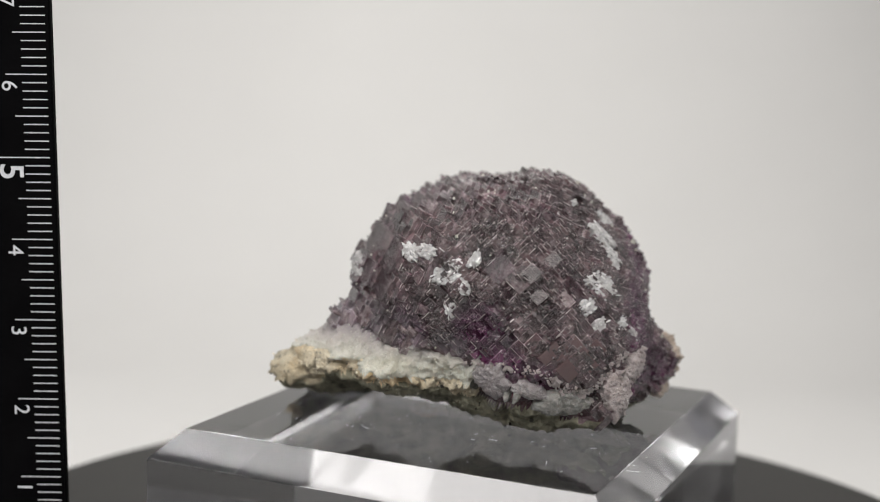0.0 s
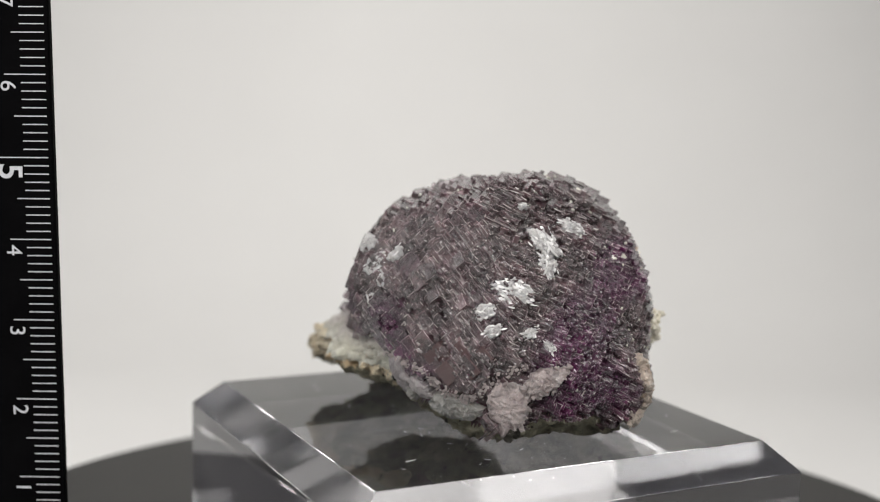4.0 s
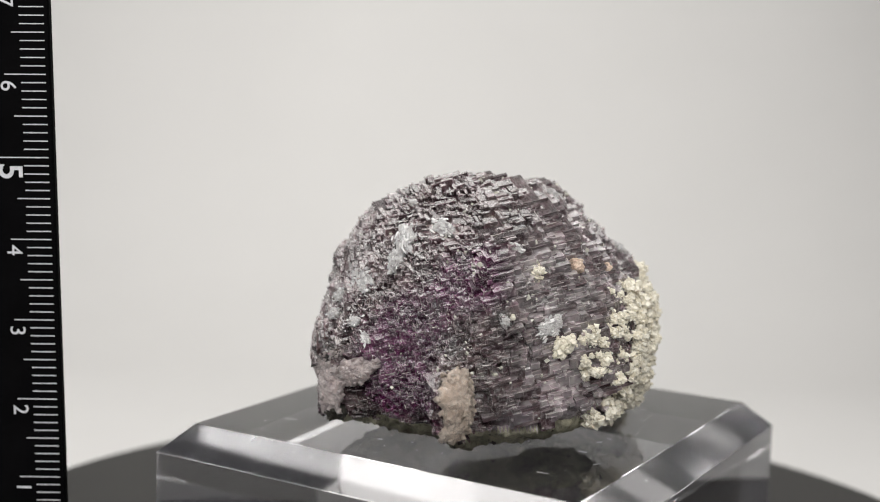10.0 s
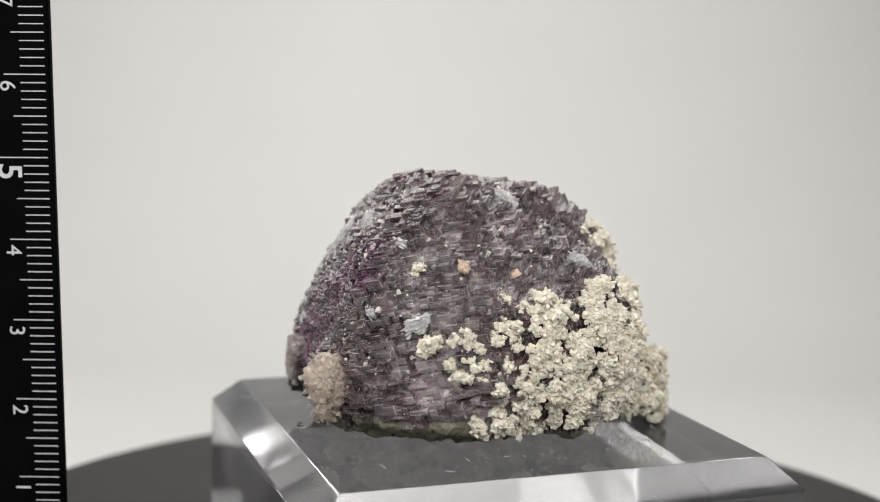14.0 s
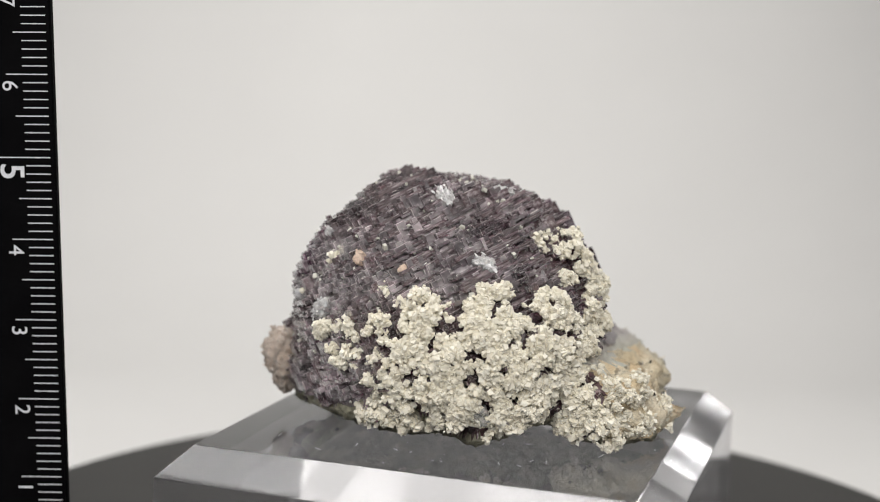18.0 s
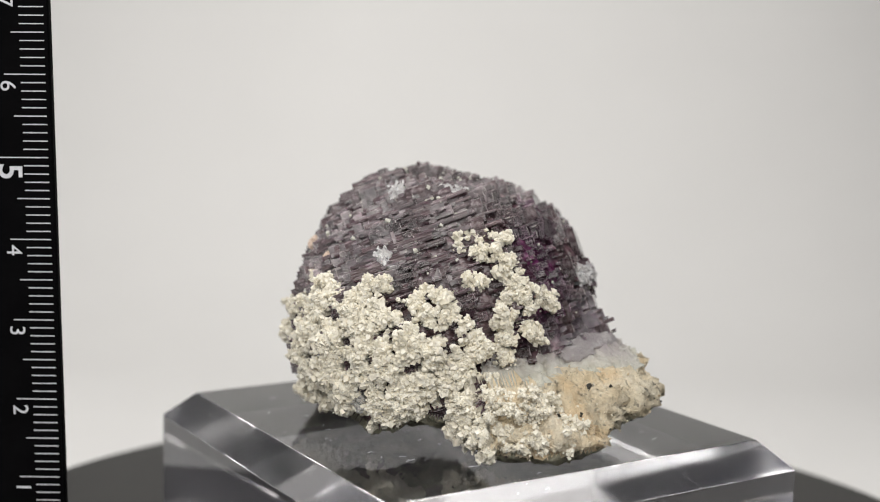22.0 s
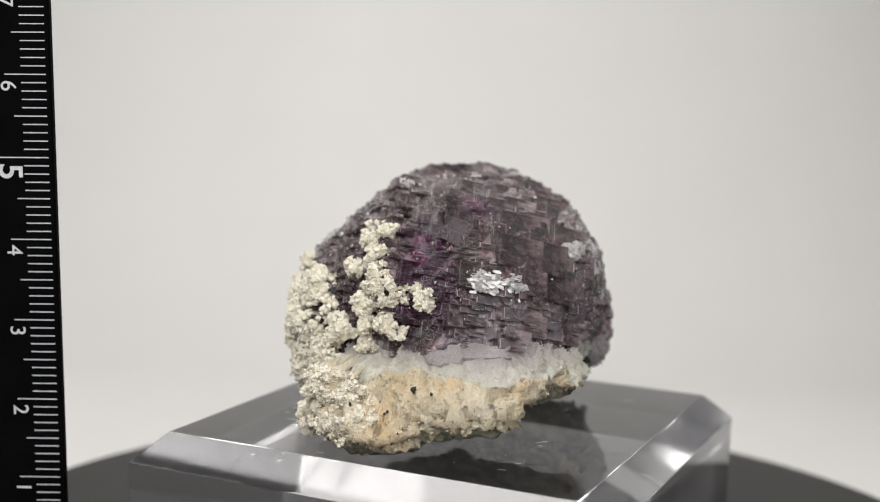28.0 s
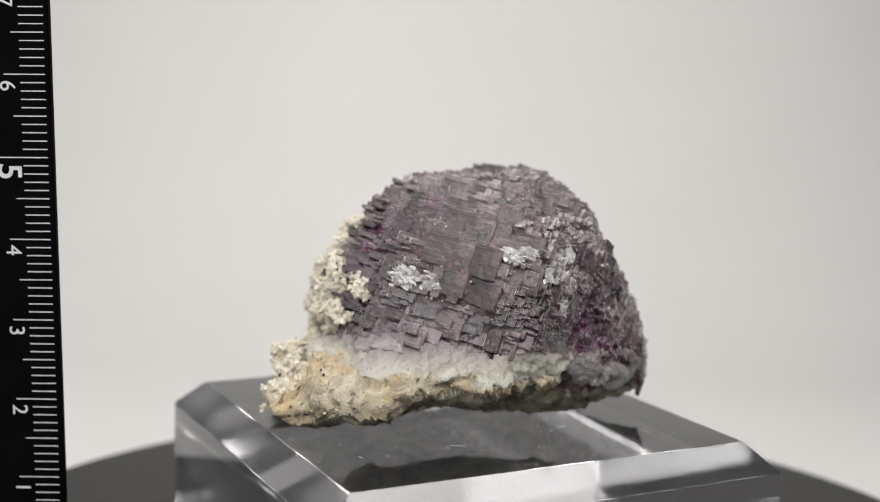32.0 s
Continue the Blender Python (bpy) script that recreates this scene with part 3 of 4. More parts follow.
def nearest(p):
    return np.array([tree.find(q)[1] for q in p])


def terraces(grid, k, sign, wide, tall, share, lift, ok, rng, calm=0.0):
    """Plates that face along one axis of a lattice, their tops on common levels. Returns centres and sizes, in the lattice's own axes."""
    along, across = [(1, 2), (0, 2), (1, 0)][k]
    cell = tiling(wide, tall, rng)
    cell = cell[rng.random(len(cell)) < share]
    base = np.outer(cell[:, 0], grid[:, along]) + np.outer(cell[:, 1], grid[:, across]) + HEART
    way = sign * grid[:, k]
    near = np.full(len(cell), -9.0)
    for s in np.linspace(30, 0, 61):
        inside = solid(base + way * s) > 0
        near = np.where(inside & (near < -1), s, near)
    hit = near > -1
    cell, base, near = cell[hit], base[hit], near[hit]
    far = near + 0.5
    for _ in range(7):
        mid = (near + far) / 2
        inside = solid(base + way * mid[:, None]) > 0
        near, far = np.where(inside, mid, near), np.where(inside, far, mid)
    p = base + way * near[:, None]
    n = outward(p)
    facing = n @ way
    keep = (facing > 0.40) & (p[:, 2] > 3.0) & (n[:, 2] > -0.3)
    cell, base, near, p, n, facing = (q[keep] for q in (cell, base, near, p, n, facing))
    keep = (ZONE[nearest(p)] == 0) & ok(p)
    cell, base, near, p, n, facing = (q[keep] for q in (cell, base, near, p, n, facing))
    slope = np.abs(np.stack([n @ grid[:, along], n @ grid[:, across]], 1)) / facing[:, None]
    size = np.minimum(cell[:, 2:], 2.1 / np.maximum(slope, 0.3))
    top = near - 0.20 * (slope * size).sum(1) + 0.42 * np.round((1.9 - calm) * wobble(p, 0.24, 77.0, 3)) + lift
    top = np.round(top / 0.24) * 0.24 + rng.normal(0, 0.035, len(top)) + rng.choice((0, -0.25, 0.2), len(top), p=(0.72 + 0.18 * calm, 0.18 - 0.12 * calm, 0.10 - 0.06 * calm))
    deep = 1.3 + 0.8 * slope.max(1)
    sizes = np.zeros((len(top), 3))
    sizes[:, along], sizes[:, across], sizes[:, k] = size[:, 0] * 0.99, size[:, 1] * 0.985, deep
    return base + way * (top - deep / 2)[:, None], sizes


def cornered(p):
    return within(azimuth(p) + 9 * wobble(p, 0.15, 7.0, 2), -108, -38) & (p[:, 2] < 27)


def bladed(p):
    return within(azimuth(p) + 8 * wobble(p, 0.2, 17.0, 2), -42, 8)


rng = np.random.default_rng(21)
made = []
# axis, side, then rounds of plates: width, height, share of the cells, lift
for k, sign, rounds in [(0, 1, ((5.0, 3.0, 0.8, -0.05), (2.3, 1.25, 0.5, 0.05), (1.2, 0.7, 0.3, 0.12))), (0, -1, ((2.6, 1.0, 0.7, -0.05), (1.3, 0.75, 0.6, 0.05), (0.7, 0.4, 0.35, 0.12))),
                        (1, 1, ((7.0, 0.7, 0.85, -0.05), (2.6, 0.5, 0.4, 0.06), (0.9, 0.3, 0.2, 0.1))), (1, -1, ((1.7, 1.1, 0.7, -0.05), (0.9, 0.6, 0.5, 0.06), (0.5, 0.35, 0.3, 0.1))),
                        (2, -1, ((2.5, 2.0, 0.75, 0.0), (1.3, 0.9, 0.5, 0.05))), (2, 1, ((1.8, 1.3, 0.75, -0.05), (1.0, 0.7, 0.5, 0.05)))]:
    for wide, tall, share, lift in rounds:
        # the upper half of the broad face is fused into large plates
        fused = k == 0 and sign == 1 and wide < 4
        made.append((*terraces(FRAME, k, sign, wide, tall, share, lift, lambda p: ~cornered(p) & ~(bladed(p) & (wide > 1.4)) & ~(fused & (p[:, 2] > 20 + 5 * wobble(p, 0.2, 5.0, 2))), rng, float(k == 0 and sign == 1)), FRAME))
for k, sign in itertools.product(range(3), (1, -1)):
    for wide, tall, share, lift in ((1.3, 1.1, 0.8, -0.05), (0.8, 0.65, 0.5, 0.06), (0.45, 0.35, 0.3, 0.12)):
        made.append((*terraces(CORNERWISE, k, sign, wide, tall, share, lift, cornered, rng), CORNERWISE))
# single broad plates that catch the light together: place, edge
for grid, plates in ((FLASH, [(2.9, -15.8, 21.6, 2.6), (5.4, -16.4, 20.6, 2.6), (6.6, -16.4, 21.2, 1.8), (9.2, -14.5, 22.6, 1.6), (7.6, -16.8, 18.6, 1.5), (10.6, -15.9, 17.8, 1.9)]), (lattice((184, 20), (94, 30)), [(-11.9, 2.0, 25.3, 2.8)])):
    at = np.array(plates)
    made.append((at[:, :3] - grid[:, 0] * 0.2, np.c_[np.full(len(at), 1.4), at[:, 3], at[:, 3] * 1.15], grid))
turns = np.concatenate([np.tile(grid, (len(c), 1, 1)) for c, _, grid in made])
centres, sizes = np.concatenate([c for c, _, _ in made]), np.concatenate([s for _, s, _ in made])
# patches of crystals lean together a little, and each one by itself
sway = np.stack([wobble(centres, 0.2, 110.0 + 13 * k, 2) for k in range(3)], 1) * 0.05 + rng.normal(0, 0.018, centres.shape)
sway[bladed(centres)] *= 3
angle = np.linalg.norm(sway, axis=1) + 1e-9
turns = axis_turns(sway / angle[:, None], angle) @ turns
# thin blades that lie crisscross on one side
pick = scatter(1500, rng, (ZONE == 0) & bladed(SKIN))
blade = np.exp(rng.normal(-0.75, 0.35, (len(pick), 1))) * (rng.uniform(1.6, 4.0, (len(pick), 1)) * (1, 0, 0) + rng.uniform(0.5, 1.1, (len(pick), 3)) * (0, 1, 1))
lean = rng.normal(size=(len(pick), 3))
lean /= np.linalg.norm(lean, axis=1, keepdims=True)
spin = axis_turns(lean, rng.normal(0, 0.22, len(pick))) @ np.where(rng.random(len(pick))[:, None, None] < 0.6, FRAME, CORNERWISE)
out = (np.abs(np.einsum("nij,ni->nj", spin, NORMAL[pick])) * blade / 2).sum(1)
centres = np.concatenate([centres, SKIN[pick] + NORMAL[pick] * (rng.uniform(0.0, 0.4, len(pick)) - out)[:, None]])
sizes, turns = np.concatenate([sizes, blade]), np.concatenate([turns, spin])
keep = centres[:, 2] > 1.6
centres, turns, sizes = centres[keep], turns[keep], sizes[keep]
big = np.argsort(-np.sort(sizes, axis=1)[:, 1:].prod(1))[:300]
rest = np.setdiff1d(np.arange(len(centres)), big)
v, f, paled = crystals(centres[rest], turns[rest], sizes[rest], rng)
hang("stepped_growth", mesh_of("stepped_growth", v / 1000, f, [FLUORITE, EDGE], paled), specimen, "stepped purple fluorite cubes")["kind"] = "stuff"
cube_meshes = []
for mat in (GREY_PIECE, VIOLET_PIECE, FROSTED_PIECE):
    bm = bmesh.new()
    bmesh.ops.create_cube(bm, size=1)
    bmesh.ops.bevel(bm, geom=list(bm.edges), offset=0.025, segments=1, affect="EDGES")
    me = bpy.data.meshes.new("crystal")
    bm.to_mesh(me)
    bm.free()
    me.materials.append(mat)
    cube_meshes.append(me)
for i in big:
    violet = any(np.linalg.norm(centres[i] - (x, y, z)) < 0.75 * r for x, y, z, r in VIOLET)
    frosted = any(np.linalg.norm(centres[i] - (x, y, z)) < 0.8 * r for x, y, z, r in GREYED + PALE)
    ob = hang("crystal", cube_meshes[2 if frosted else violet], specimen)
    ob.matrix_basis = Matrix.Translation(centres[i] / 1000) @ Matrix(turns[i].tolist()).to_4x4() @ Matrix.Diagonal((*(sizes[i] / 1000), 1))


# slivers along the outer edges of the crystals: edge glints put into pale colour
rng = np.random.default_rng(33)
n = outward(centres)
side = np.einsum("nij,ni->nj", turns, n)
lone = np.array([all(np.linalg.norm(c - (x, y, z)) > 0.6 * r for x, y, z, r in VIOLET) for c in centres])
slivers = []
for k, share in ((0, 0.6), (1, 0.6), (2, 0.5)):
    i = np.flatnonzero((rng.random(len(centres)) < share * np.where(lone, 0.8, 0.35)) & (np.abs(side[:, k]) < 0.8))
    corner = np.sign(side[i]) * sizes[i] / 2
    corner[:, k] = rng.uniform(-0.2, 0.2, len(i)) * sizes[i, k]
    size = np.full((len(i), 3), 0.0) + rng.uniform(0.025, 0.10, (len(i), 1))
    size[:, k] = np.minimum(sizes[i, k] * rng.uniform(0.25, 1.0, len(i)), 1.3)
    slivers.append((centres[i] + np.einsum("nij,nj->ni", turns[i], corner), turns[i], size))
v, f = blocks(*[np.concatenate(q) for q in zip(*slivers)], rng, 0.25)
hang("worn_edge", mesh_of("worn_edge", v / 1000, f, RIDGE), specimen, "pale slivers painting the glint of the crystal edges")["kind"] = "stuff"


def grains(name, reach, mat, clumps, size, label, seed, heap):
    """Sugary crystals heaped in small clumps on the crust."""
    rng = np.random.default_rng(seed)
    ok = (reach > 0) & (SKIN[:, 2] > 1.3)
    heart = np.repeat(scatter(clumps, rng, ok), 13)
    fill = scatter(clumps * 22, rng, ok)
    k = np.r_[heart, fill]
    spread = rng.normal(0, 0.24, (len(k), 3))
    spread[len(heart):] *= 0.3
    up = NORMAL[k]
    high = np.r_[np.repeat(rng.random(clumps) ** 2 * heap, 13), rng.random(len(fill)) * 0.15] * np.clip(reach[k] / 0.8, 0.35, 1)
    centres = BODY[k] + spread + up * (high * rng.uniform(0.3, 1.1, len(k)) - 0.16)[:, None]
    s = size[0] + (size[1] - size[0]) * rng.random(len(k)) ** 1.4
    centres[:, 2] = np.maximum(centres[:, 2], s * 0.75)
    h = len(heart)
    v, f = blocks(centres[:h], random_turns(h, rng), 0.78 * s[:h, None] * rng.uniform(0.7, 1.35, (h, 3)), rng, 0.16)
    w, g = pebbles(centres[h:], s[h:, None] * rng.uniform(0.6, 1.4, (len(fill), 3)), rng, 0.25)
    faces = f.tolist() + (g + len(v)).tolist()
    hang(name, mesh_of(name, np.concatenate([v, w]) / 1000, faces, mat), specimen, label)["kind"] = "stuff"


grains("crust_grain", DENSE, CRUST, 1150, (0.22, 0.68), "small cream crystals", 4, 0.45)
grains("vein_grain", VEINS, CRUST, 420, (0.2, 0.6), "small cream crystals", 9, 0.5)
LOOSE = crusted(SKIN, [(-18, 17, 6, 3), (-15, 18.5, 7, 3), (-13.5, 19.9, 5.7, 3), (-18.9, 14.6, 8.6, 2.5), (-20, 14.9, 7, 2.5), (-19, 17, 4, 3), (-22, 13.5, 5, 2.5)], 15, 0.0)
grains("loose_crust", LOOSE, CRUST, 240, (0.16, 0.5), "loose cream crystals on the stone", 15, 0.3)


def strewn(name, ok, mat, count, size, label, seed, lift):
    rng = np.random.default_rng(seed)
    pick = scatter(count, rng, ok)
    s = rng.uniform(size[0], size[1], count)
    centres = BODY[pick] + NORMAL[pick] * (lift * rng.random(count))[:, None] + rng.normal(0, 0.08, (count, 3))
    centres[:, 2] = np.maximum(centres[:, 2], s * 0.75)
    v, f = blocks(centres, random_turns(count, rng), s[:, None] * rng.uniform(0.5, 1.4, (count, 3)), rng, 0.12)
    hang(name, mesh_of(name, v / 1000, f, mat), specimen, label)["kind"] = "stuff"


strewn("quartz_grain", ZONE == 1, BANDGRAIN, 1300, (0.05, 0.15), "milky quartz grains", 6, 0.05)
strewn("stone_grain", ZONE == 2, ROCKGRAIN, 500, (0.06, 0.22), "tan stone grains", 7, 0.03)
strewn("speck", ZONE == 0, BANDGRAIN, 220, (0.08, 0.28), "tiny white specks", 8, 1.0)

strewn("white_grain", (ZONE == 0) & within(azimuth(SKIN), -5, 118) & (SKIN[:, 2] > 9), BANDGRAIN, 150, (0.2, 0.55), "small white grains", 13, 0.9)
strewn("dark_grain", (ZONE == 2) | (ZONE == 3), BLACK, 160, (0.08, 0.3), "black mineral grains", 12, 0.05)

# silvery flakes: x, y, z, radius
FLAKES = [(-7.6, -12.3, 22.8, 1.3), (-5.8, -13, 23.3, 1.1), (-3.1, -15.4, 20.7, 1.6), (-0.2, -15.1, 22.4, 0.9), (-1.7, -16.2, 19.5, 1.2), (-2.7, -16.4, 16.8, 0.9), (11.9, -6.4, 28.6, 0.5), (15.5, -6.5, 24.8, 1.8),
          (16.3, -1.8, 26.5, 1.3), (16.9, -7.6, 22.4, 1.3), (15.3, -11.8, 19.4, 2.0), (13.5, -14.6, 17.3, 1.1), (14.9, -15.1, 15.2, 0.9), (17.7, -12, 15, 0.8), (19.2, -10.3, 13.3, 0.7), (22.6, 6.1, 16.6, 0.7),
          (19.7, 11.2, 15.8, 1.4), (18.9, 7.1, 24.6, 0.7), (-15.3, -1.5, 20.1, 1.7), (-14.6, -5.2, 19.8, 1.2), (-2.3, 9.1, 30.3, 1.3), (5.3, 10.2, 29.7, 1.3), (0.6, 18.8, 22.7, 1.2)]


def drop(p):
    """The skin point nearest to a place."""
    i = int(np.argmin(np.linalg.norm(SKIN - p, axis=1)))
    return SKIN[i], NORMAL[i]


def standing(at):
    """The skin point nearest to a place, and axes there: sideways, upwards and out."""
    at, up = drop(at)
    side = np.cross((0, 0, 1.0), up)
    side /= np.linalg.norm(side) + 1e-9
    return at, np.stack([side, np.cross(up, side), up], 1)


def slab(name, place, size, spin, mat, label, seed, ragged=0.22, knobs=0.3):
    """An uneven slab that drapes over the skin: width, height, thickness; its rim is ragged, its face knobbly."""
    rng = np.random.default_rng(seed)
    at, axes = standing(place)
    rings, steps = 20, 96
    a = np.arange(steps) * 2 * math.pi / steps
    rim = np.c_[np.cos(a), np.sin(a), np.zeros(steps)]
    reach = 1 + ragged * wobble(rim * 1.3, 1.0, seed * 3.1, 2) + 0.6 * ragged * wobble(rim * 5, 1.0, seed * 1.7, 3)
    verts = []
    for ring in range(rings + 1):
        share = min(ring / (rings - 2), 1.0)
        flat = rim[:, :2] * (share * reach)[:, None] * (size[0] / 2, size[1] / 2)
        x, y = flat[:, 0] * math.cos(spin) - flat[:, 1] * math.sin(spin), flat[:, 0] * math.sin(spin) + flat[:, 1] * math.cos(spin)
        q = at + np.outer(x, axes[:, 0]) + np.outer(y, axes[:, 1])
        near = nearest(q)
        high = size[2] * (1 - 0.45 * share ** 4) * (1 + knobs * wobble(q, 1.6, seed * 2.3, 4))
        if ring > rings - 2:
            high = np.full(steps, 0.25 * size[2] if ring == rings - 1 else -0.6)
        base = q + NORMAL[near] * ((SKIN[near] - q) * NORMAL[near]).sum(1)[:, None]
        base = np.where(np.linalg.norm(base - SKIN[near], axis=1)[:, None] < 0.5, base, SKIN[near])
        verts.append(base + NORMAL[near] * high[:, None])
    v = np.concatenate(verts)
    v[:, 2] = np.maximum(v[:, 2], 0.05)
    faces = [(r * steps + k, r * steps + (k + 1) % steps, (r + 1) * steps + (k + 1) % steps, (r + 1) * steps + k) for r in range(rings) for k in range(steps)]
    return hang(name, mesh_of(name, v / 1000, faces, mat, smooth=knobs < 0.25), specimen, label)


for k, (x, y, z, r) in enumerate(FLAKES):
    rng = np.random.default_rng(100 + k)
    spin = rng.uniform(0, 3.14)
    flake = slab("mica_flake", (x, y, z), (2.3 * r, 1.5 * r, 0.42), spin, FROST, "silvery white flake", 200 + 7 * k, 0.4, 0.8)
    at, axes = standing((x, y, z))
    count = int(16 + 26 * r)
    flat = rng.normal(0, 0.42 * r, (count, 2)) * (1.3, 0.8)
    flat = np.c_[flat[:, 0] * math.cos(spin) - flat[:, 1] * math.sin(spin), flat[:, 0] * math.sin(spin) + flat[:, 1] * math.cos(spin)]
    centres = at + flat @ axes[:, :2].T + np.outer(rng.uniform(0.05, 0.5, count), axes[:, 2])
    lean = rng.normal(0, 1, (count, 3))
    lean /= np.linalg.norm(lean, axis=1, keepdims=True)
    grain = axis_turns(np.array([(0, 0, 1.0)]), np.array([spin]))[0]
    turns = axis_turns(lean, rng.normal(0, 0.4, count)) @ (axes @ grain)
    sizes = np.c_[rng.uniform(0.25, 1.0, count), rng.uniform(0.1, 0.4, count), rng.uniform(0.04, 0.12, count)] * (0.5 + 0.35 * r)
    v, f = chips(centres, turns, sizes * 1.15, rng, 0.3)
    hang("plate", mesh_of("plate", v / 1000, f, MICA), flake, "thin silvery plates")["kind"] = "stuff"


# slabs and lumps on the mass: name, place, width, height and thickness, spin, material, label
SLABS = [("frosty_lump", (17.6, -14.7, 6.6), (4.8, 6.0, 1.2), 0.1, ICE, "frosty translucent calcite lump"), ("frosty_lump", (19.4, -11.6, 9.3), (4.8, 3.0, 1.3), 0.35, ICE, "frosty ragged calcite slab"),
         ("frosty_lump", (20.6, -9.4, 10.0), (2.4, 1.3, 0.9), 0.5, ICE, "frosty ragged calcite slab"),
         ("calcite_lump", (25.2, 0.8, 8.4), (4.8, 6.2, 1.3), -0.15, CALCITE, "pale pink calcite slab"), ("calcite_lump", (24.5, 1.0, 4.4), (3.0, 3.6, 1.1), 0.2, CALCITE, "peach calcite crystal"),
         ("calcite_lump", (24.6, 2.2, 6.6), (2.2, 4.2, 1.8), 0.0, CALCITE, "pale pink calcite slab")]
SLABS += [("quartz_lump", (10.9, -17.1, 5.6), (7.0, 4.4, 0.55), 0.0, MILK, "milky quartz lump"), ("quartz_lump", (2.2, -16.6, 8.4), (4.8, 4.6, 0.9), 0.2, LILAC, "translucent grey quartz slab"),
         ("quartz_lump", (7.0, -17.8, 7.6), (4.0, 2.2, 0.8), -0.2, LILAC, "translucent grey quartz slab"), ("quartz_lump", (5.4, -17.4, 6.4), (0.8, 2.4, 0.9), -0.4, MILK, "milky quartz splinter"), ("quartz_lump", (3.8, -17.4, 6.0), (0.7, 1.6, 0.8), -0.2, MILK, "milky quartz splinter"),
         ("lilac_patch", (-17.9, -0.9, 12.0), (8.0, 2.6, 0.35), 0.0, LILAC, "pale lilac quartz patch"), ("lilac_patch", (-17.8, 3.5, 11.6), (5.0, 2.0, 0.3), 0.1, LILAC, "pale lilac quartz patch")]
SLABS += [("quartz_lump", (0.9, 21.8, 5.5), (1.6, 2.2, 1.0), 0.2, MILK, "milky quartz lump"), ("quartz_lump", (-2.2, 21.1, 4.5), (2.0, 1.6, 0.9), 0.0, LILAC, "translucent grey quartz slab"), ("quartz_lump", (4.4, 21.1, 6.3), (1.4, 2.2, 0.9), 0.3, MILK, "milky quartz lump"),
         ("quartz_lump", (6.3, 22.1, 11.1), (2.4, 1.8, 0.9), 0.3, LILAC, "translucent grey quartz slab"),
         # The first black lump paints the shade of a crevice; the others are grains.
         ("black_lump", (-21.4, 6.4, 9.2), (1.1, 0.5, 0.2), 0.3, BLACK, "black lump: mineral grains and one painted crevice"), ("black_lump", (17.1, -14.4, 3.7), (2.4, 1.8, 1.0), 0.0, BLACK, "black lump: mineral grains and one painted crevice"), ("black_lump", (0.4, -15.2, 7.6), (1.2, 1.0, 0.8), 0.0, BLACK, "black lump: mineral grains and one painted crevice"),
         ("peach_grain", (15.2, 13.9, 22.4), (1.5, 1.8, 0.6), 0.3, PEACH, "peach grain"), ("peach_grain", (10.1, 17.4, 21.5), (1.1, 1.3, 0.5), 0.0, PEACH, "peach grain")]
for k, (name, at, size, spin, mat, label) in enumerate(SLABS):
    slab(name, at, size, spin, mat, label, 11 + 5 * k, 0.4 if mat in (PEACH, BLACK) else 0.26, 0.24 if mat in (ICE, CALCITE, LILAC) else 0.5)

# brown translucent crystals that stand out low on one side, on the common lattice: place, size
BROWNS = [((9.2, -18.2, 12.2), (2.6, 2.4, 2.8)), ((12.2, -17.4, 12.6), (2.8, 2.4, 2.6)), ((13.6, -17.7, 10.8), (3.0, 2.6, 2.4)), ((11.0, -18.0, 10.2), (2.2, 2.4, 2.0)), ((14.9, -16.2, 12.4), (2.0, 2.0, 2.4)), ((2.0, -17.2, 12.0), (2.4, 2.0, 2.0))]
brown = cube_meshes[0].copy()
brown.materials[0] = BROWN
for k, (at, size) in enumerate(BROWNS):
    at, up = drop(at)
    rng = np.random.default_rng(400 + k)
    turn = axis_turns(np.array([(0.0, 0.0, 1.0)]), np.array([rng.normal(0, 0.1)]))[0] @ CORNERWISE
    out = (np.abs(up @ turn) * size).sum() / 2
    ob = hang("brown_crystal", brown, specimen, "translucent brown fluorite crystal")
    ob.matrix_basis = Matrix.Translation((at - up * (out - 0.25)) / 1000) @ Matrix(turn.tolist()).to_4x4() @ Matrix.Diagonal((*(np.array(size) / 1000), 1))

# a ragged pale rim of small calcite low on one side
RIMS = [[(8.8, -18.5, 9.6), (10.6, -18.3, 8.3), (12.6, -17.4, 7.4), (14.6, -16.6, 8.1), (16.0, -16.0, 10.1), (18.9, -13.8, 11.4)], [(-0.7, -15.7, 10.3), (4.3, -17.9, 10.3), (8.2, -18.8, 10.2)]]
for k, line in enumerate(RIMS):
    rng = np.random.default_rng(300 + k)
    line = np.array(line)
    where = rng.uniform(0, len(line) - 1.001, 75 * (len(line) - 1) // 3)
    spots = line[where.astype(int)] + (line[where.astype(int) + 1] - line[where.astype(int)]) * (where % 1)[:, None] + rng.normal(0, 0.34, (len(where), 3))
    on = np.array([np.add(*[w * s for w, s in zip(drop(q), (1, 0.35))]) for q in spots])
    v, f = blocks(on, random_turns(len(on), rng), rng.uniform(0.12, 0.42, (len(on), 1)) * rng.uniform(0.3, 1.5, (len(on), 3)), rng, 0.2)
    hang("calcite_rim", mesh_of("calcite_rim", v / 1000, f, ICE), specimen, "ragged pale pink calcite rim")["kind"] = "stuff"


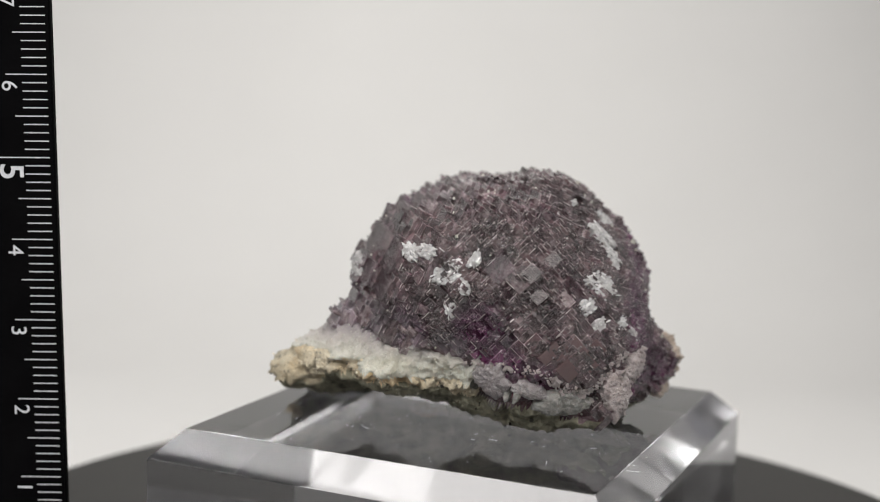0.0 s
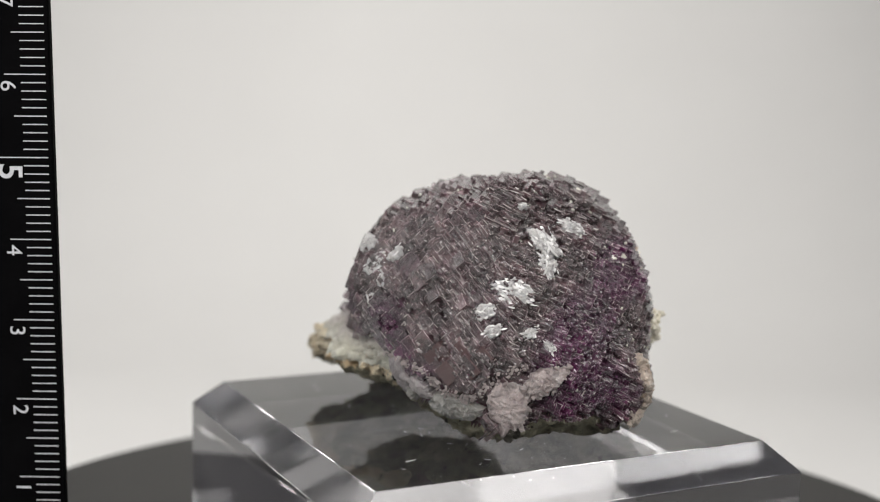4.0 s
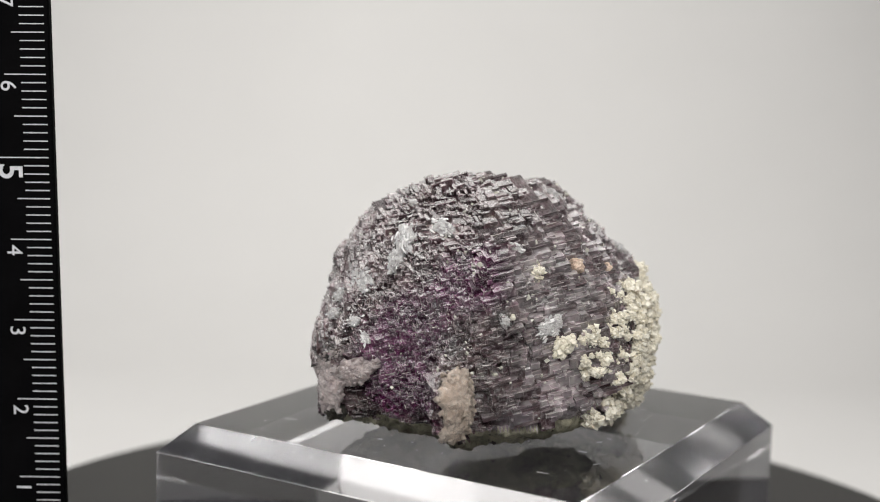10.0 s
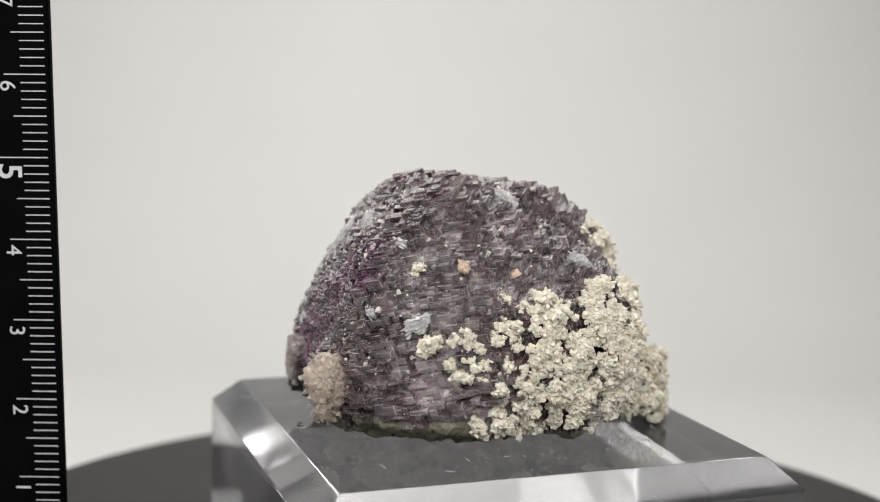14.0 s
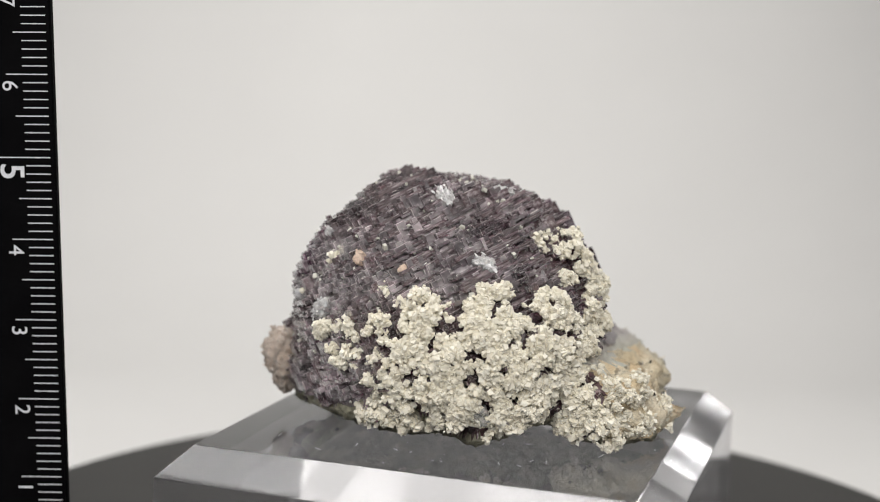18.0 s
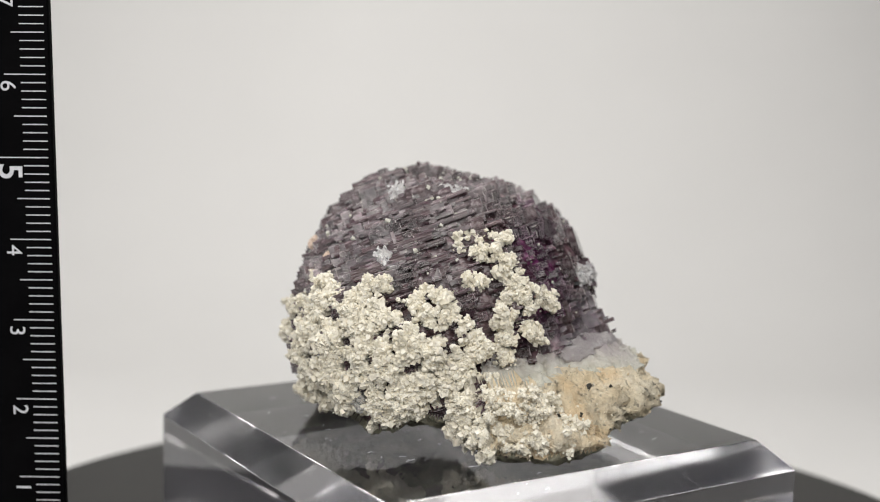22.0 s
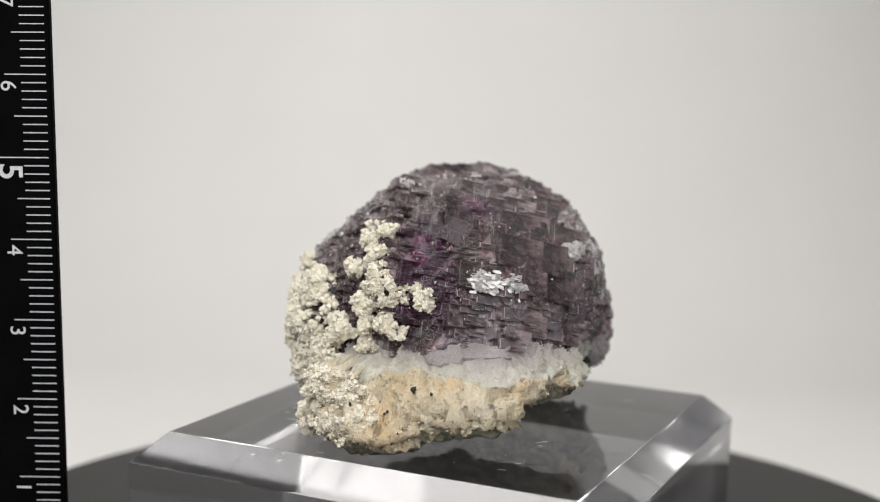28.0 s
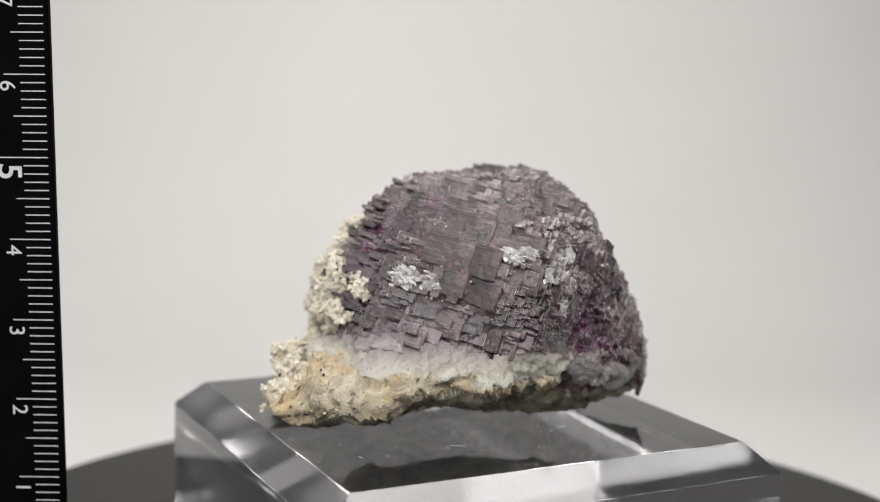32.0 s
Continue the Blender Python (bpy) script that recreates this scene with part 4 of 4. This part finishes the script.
# sharp little crystals along the rims of the calcite slabs
for k, (name, at, size, spin, mat, label) in enumerate(SLABS):
    if mat not in (ICE, CALCITE):
        continue
    rng = np.random.default_rng(500 + k)
    at, axes = standing(at)
    count = int(5 * size[0] * size[1])
    a = rng.uniform(0, 2 * math.pi, count)
    far = rng.uniform(0.55, 1.0, count)
    flat = np.c_[np.cos(a) * size[0] / 2 * far, np.sin(a) * size[1] / 2 * far]
    flat = np.c_[flat[:, 0] * math.cos(spin) - flat[:, 1] * math.sin(spin), flat[:, 0] * math.sin(spin) + flat[:, 1] * math.cos(spin)]
    near = nearest(at + flat @ axes[:, :2].T)
    centres = SKIN[near] + NORMAL[near] * (size[2] * rng.uniform(0.3, 0.85, count))[:, None]
    centres[:, 2] = np.maximum(centres[:, 2], 0.7)
    v, f = blocks(centres, random_turns(count, rng), rng.uniform(0.2, 0.5, (count, 1)) * rng.uniform(0.5, 1.5, (count, 3)), rng, 0.25)
    hang("calcite_crystal", mesh_of("calcite_crystal", v / 1000, f, mat), specimen, "small translucent calcite crystals")["kind"] = "stuff"


# ---- ruler standing at the turntable's edge ----
ruler = tagged(new("ruler"), "upright black plastic ruler with white millimetre scale", "ruler")
LEAN = 1.14
ruler.matrix_basis = pose(-0.0501, -0.012, 0.0001, 0, -LEAN, 0)
bm = bmesh.new()
bmesh.ops.create_cube(bm, size=1)
bmesh.ops.scale(bm, vec=(0.026, 0.0012, 0.158), verts=bm.verts)
bmesh.ops.translate(bm, vec=(-0.013, 0.0006, 0.0795), verts=bm.verts)
bmesh.ops.bevel(bm, geom=list(bm.edges), offset=0.0002, segments=2, affect="EDGES")
part("blade", bm, RULER, ruler)
ZERO = 0.0037
tick_meshes = {}
for mm in range(0, 151):
    size = 0.0068 if mm % 50 == 0 else 0.0050 if mm % 10 == 0 else 0.0040 if mm % 5 == 0 else 0.0030
    if size not in tick_meshes:
        bm = bmesh.new()
        bmesh.ops.create_cube(bm, size=1)
        bmesh.ops.scale(bm, vec=(size, 0.00006, 0.000125), verts=bm.verts)
        tick_meshes[size] = bpy.data.meshes.new("tick")
        bm.to_mesh(tick_meshes[size])
        bm.free()
        tick_meshes[size].materials.append(INK)
    hang("tick", tick_meshes[size], ruler).location = (-0.00062 - size / 2, -0.00002, ZERO + mm / 1000)
for cm in range(1, 16):
    curve = bpy.data.curves.new("numeral", "FONT")
    curve.body, curve.size, curve.align_x, curve.align_y, curve.extrude = str(cm), 0.0041 if cm % 5 == 0 else 0.0027, "LEFT", "BOTTOM_BASELINE", 0.00003
    curve.offset = 0.00005 if cm % 5 == 0 else 0.0
    text = bpy.data.objects.new("numeral", curve)
    me = bpy.data.meshes.new_from_object(text)
    bpy.data.objects.remove(text)
    me.materials.clear()
    me.materials.append(INK)
    ob = hang("numeral", me, ruler)
    ob.matrix_basis = Matrix(((0, 1, 0, -0.0067 if cm % 5 == 0 else -0.0061), (0, 0, -1, -0.00002), (-1, 0, 0, ZERO + cm / 100 - 0.0007), (0, 0, 0, 1)))


# ---- what moves: the block and the specimen turn together ----
def turned(t):
    return -math.degrees(0.168203 * t - 0.006532 * math.sin(2 * math.pi * t / 36) - 0.008073 * math.cos(2 * math.pi * t / 36))


def motions():
    times = [float(t) for t in range(33)]
    for thing, z in ((acrylic_block, 0.0001), (specimen, BLOCK_TOP)):
        walk(thing, [(t, pose(0, 0, z, 0, 0, turned(t))) for t in times])


motions()
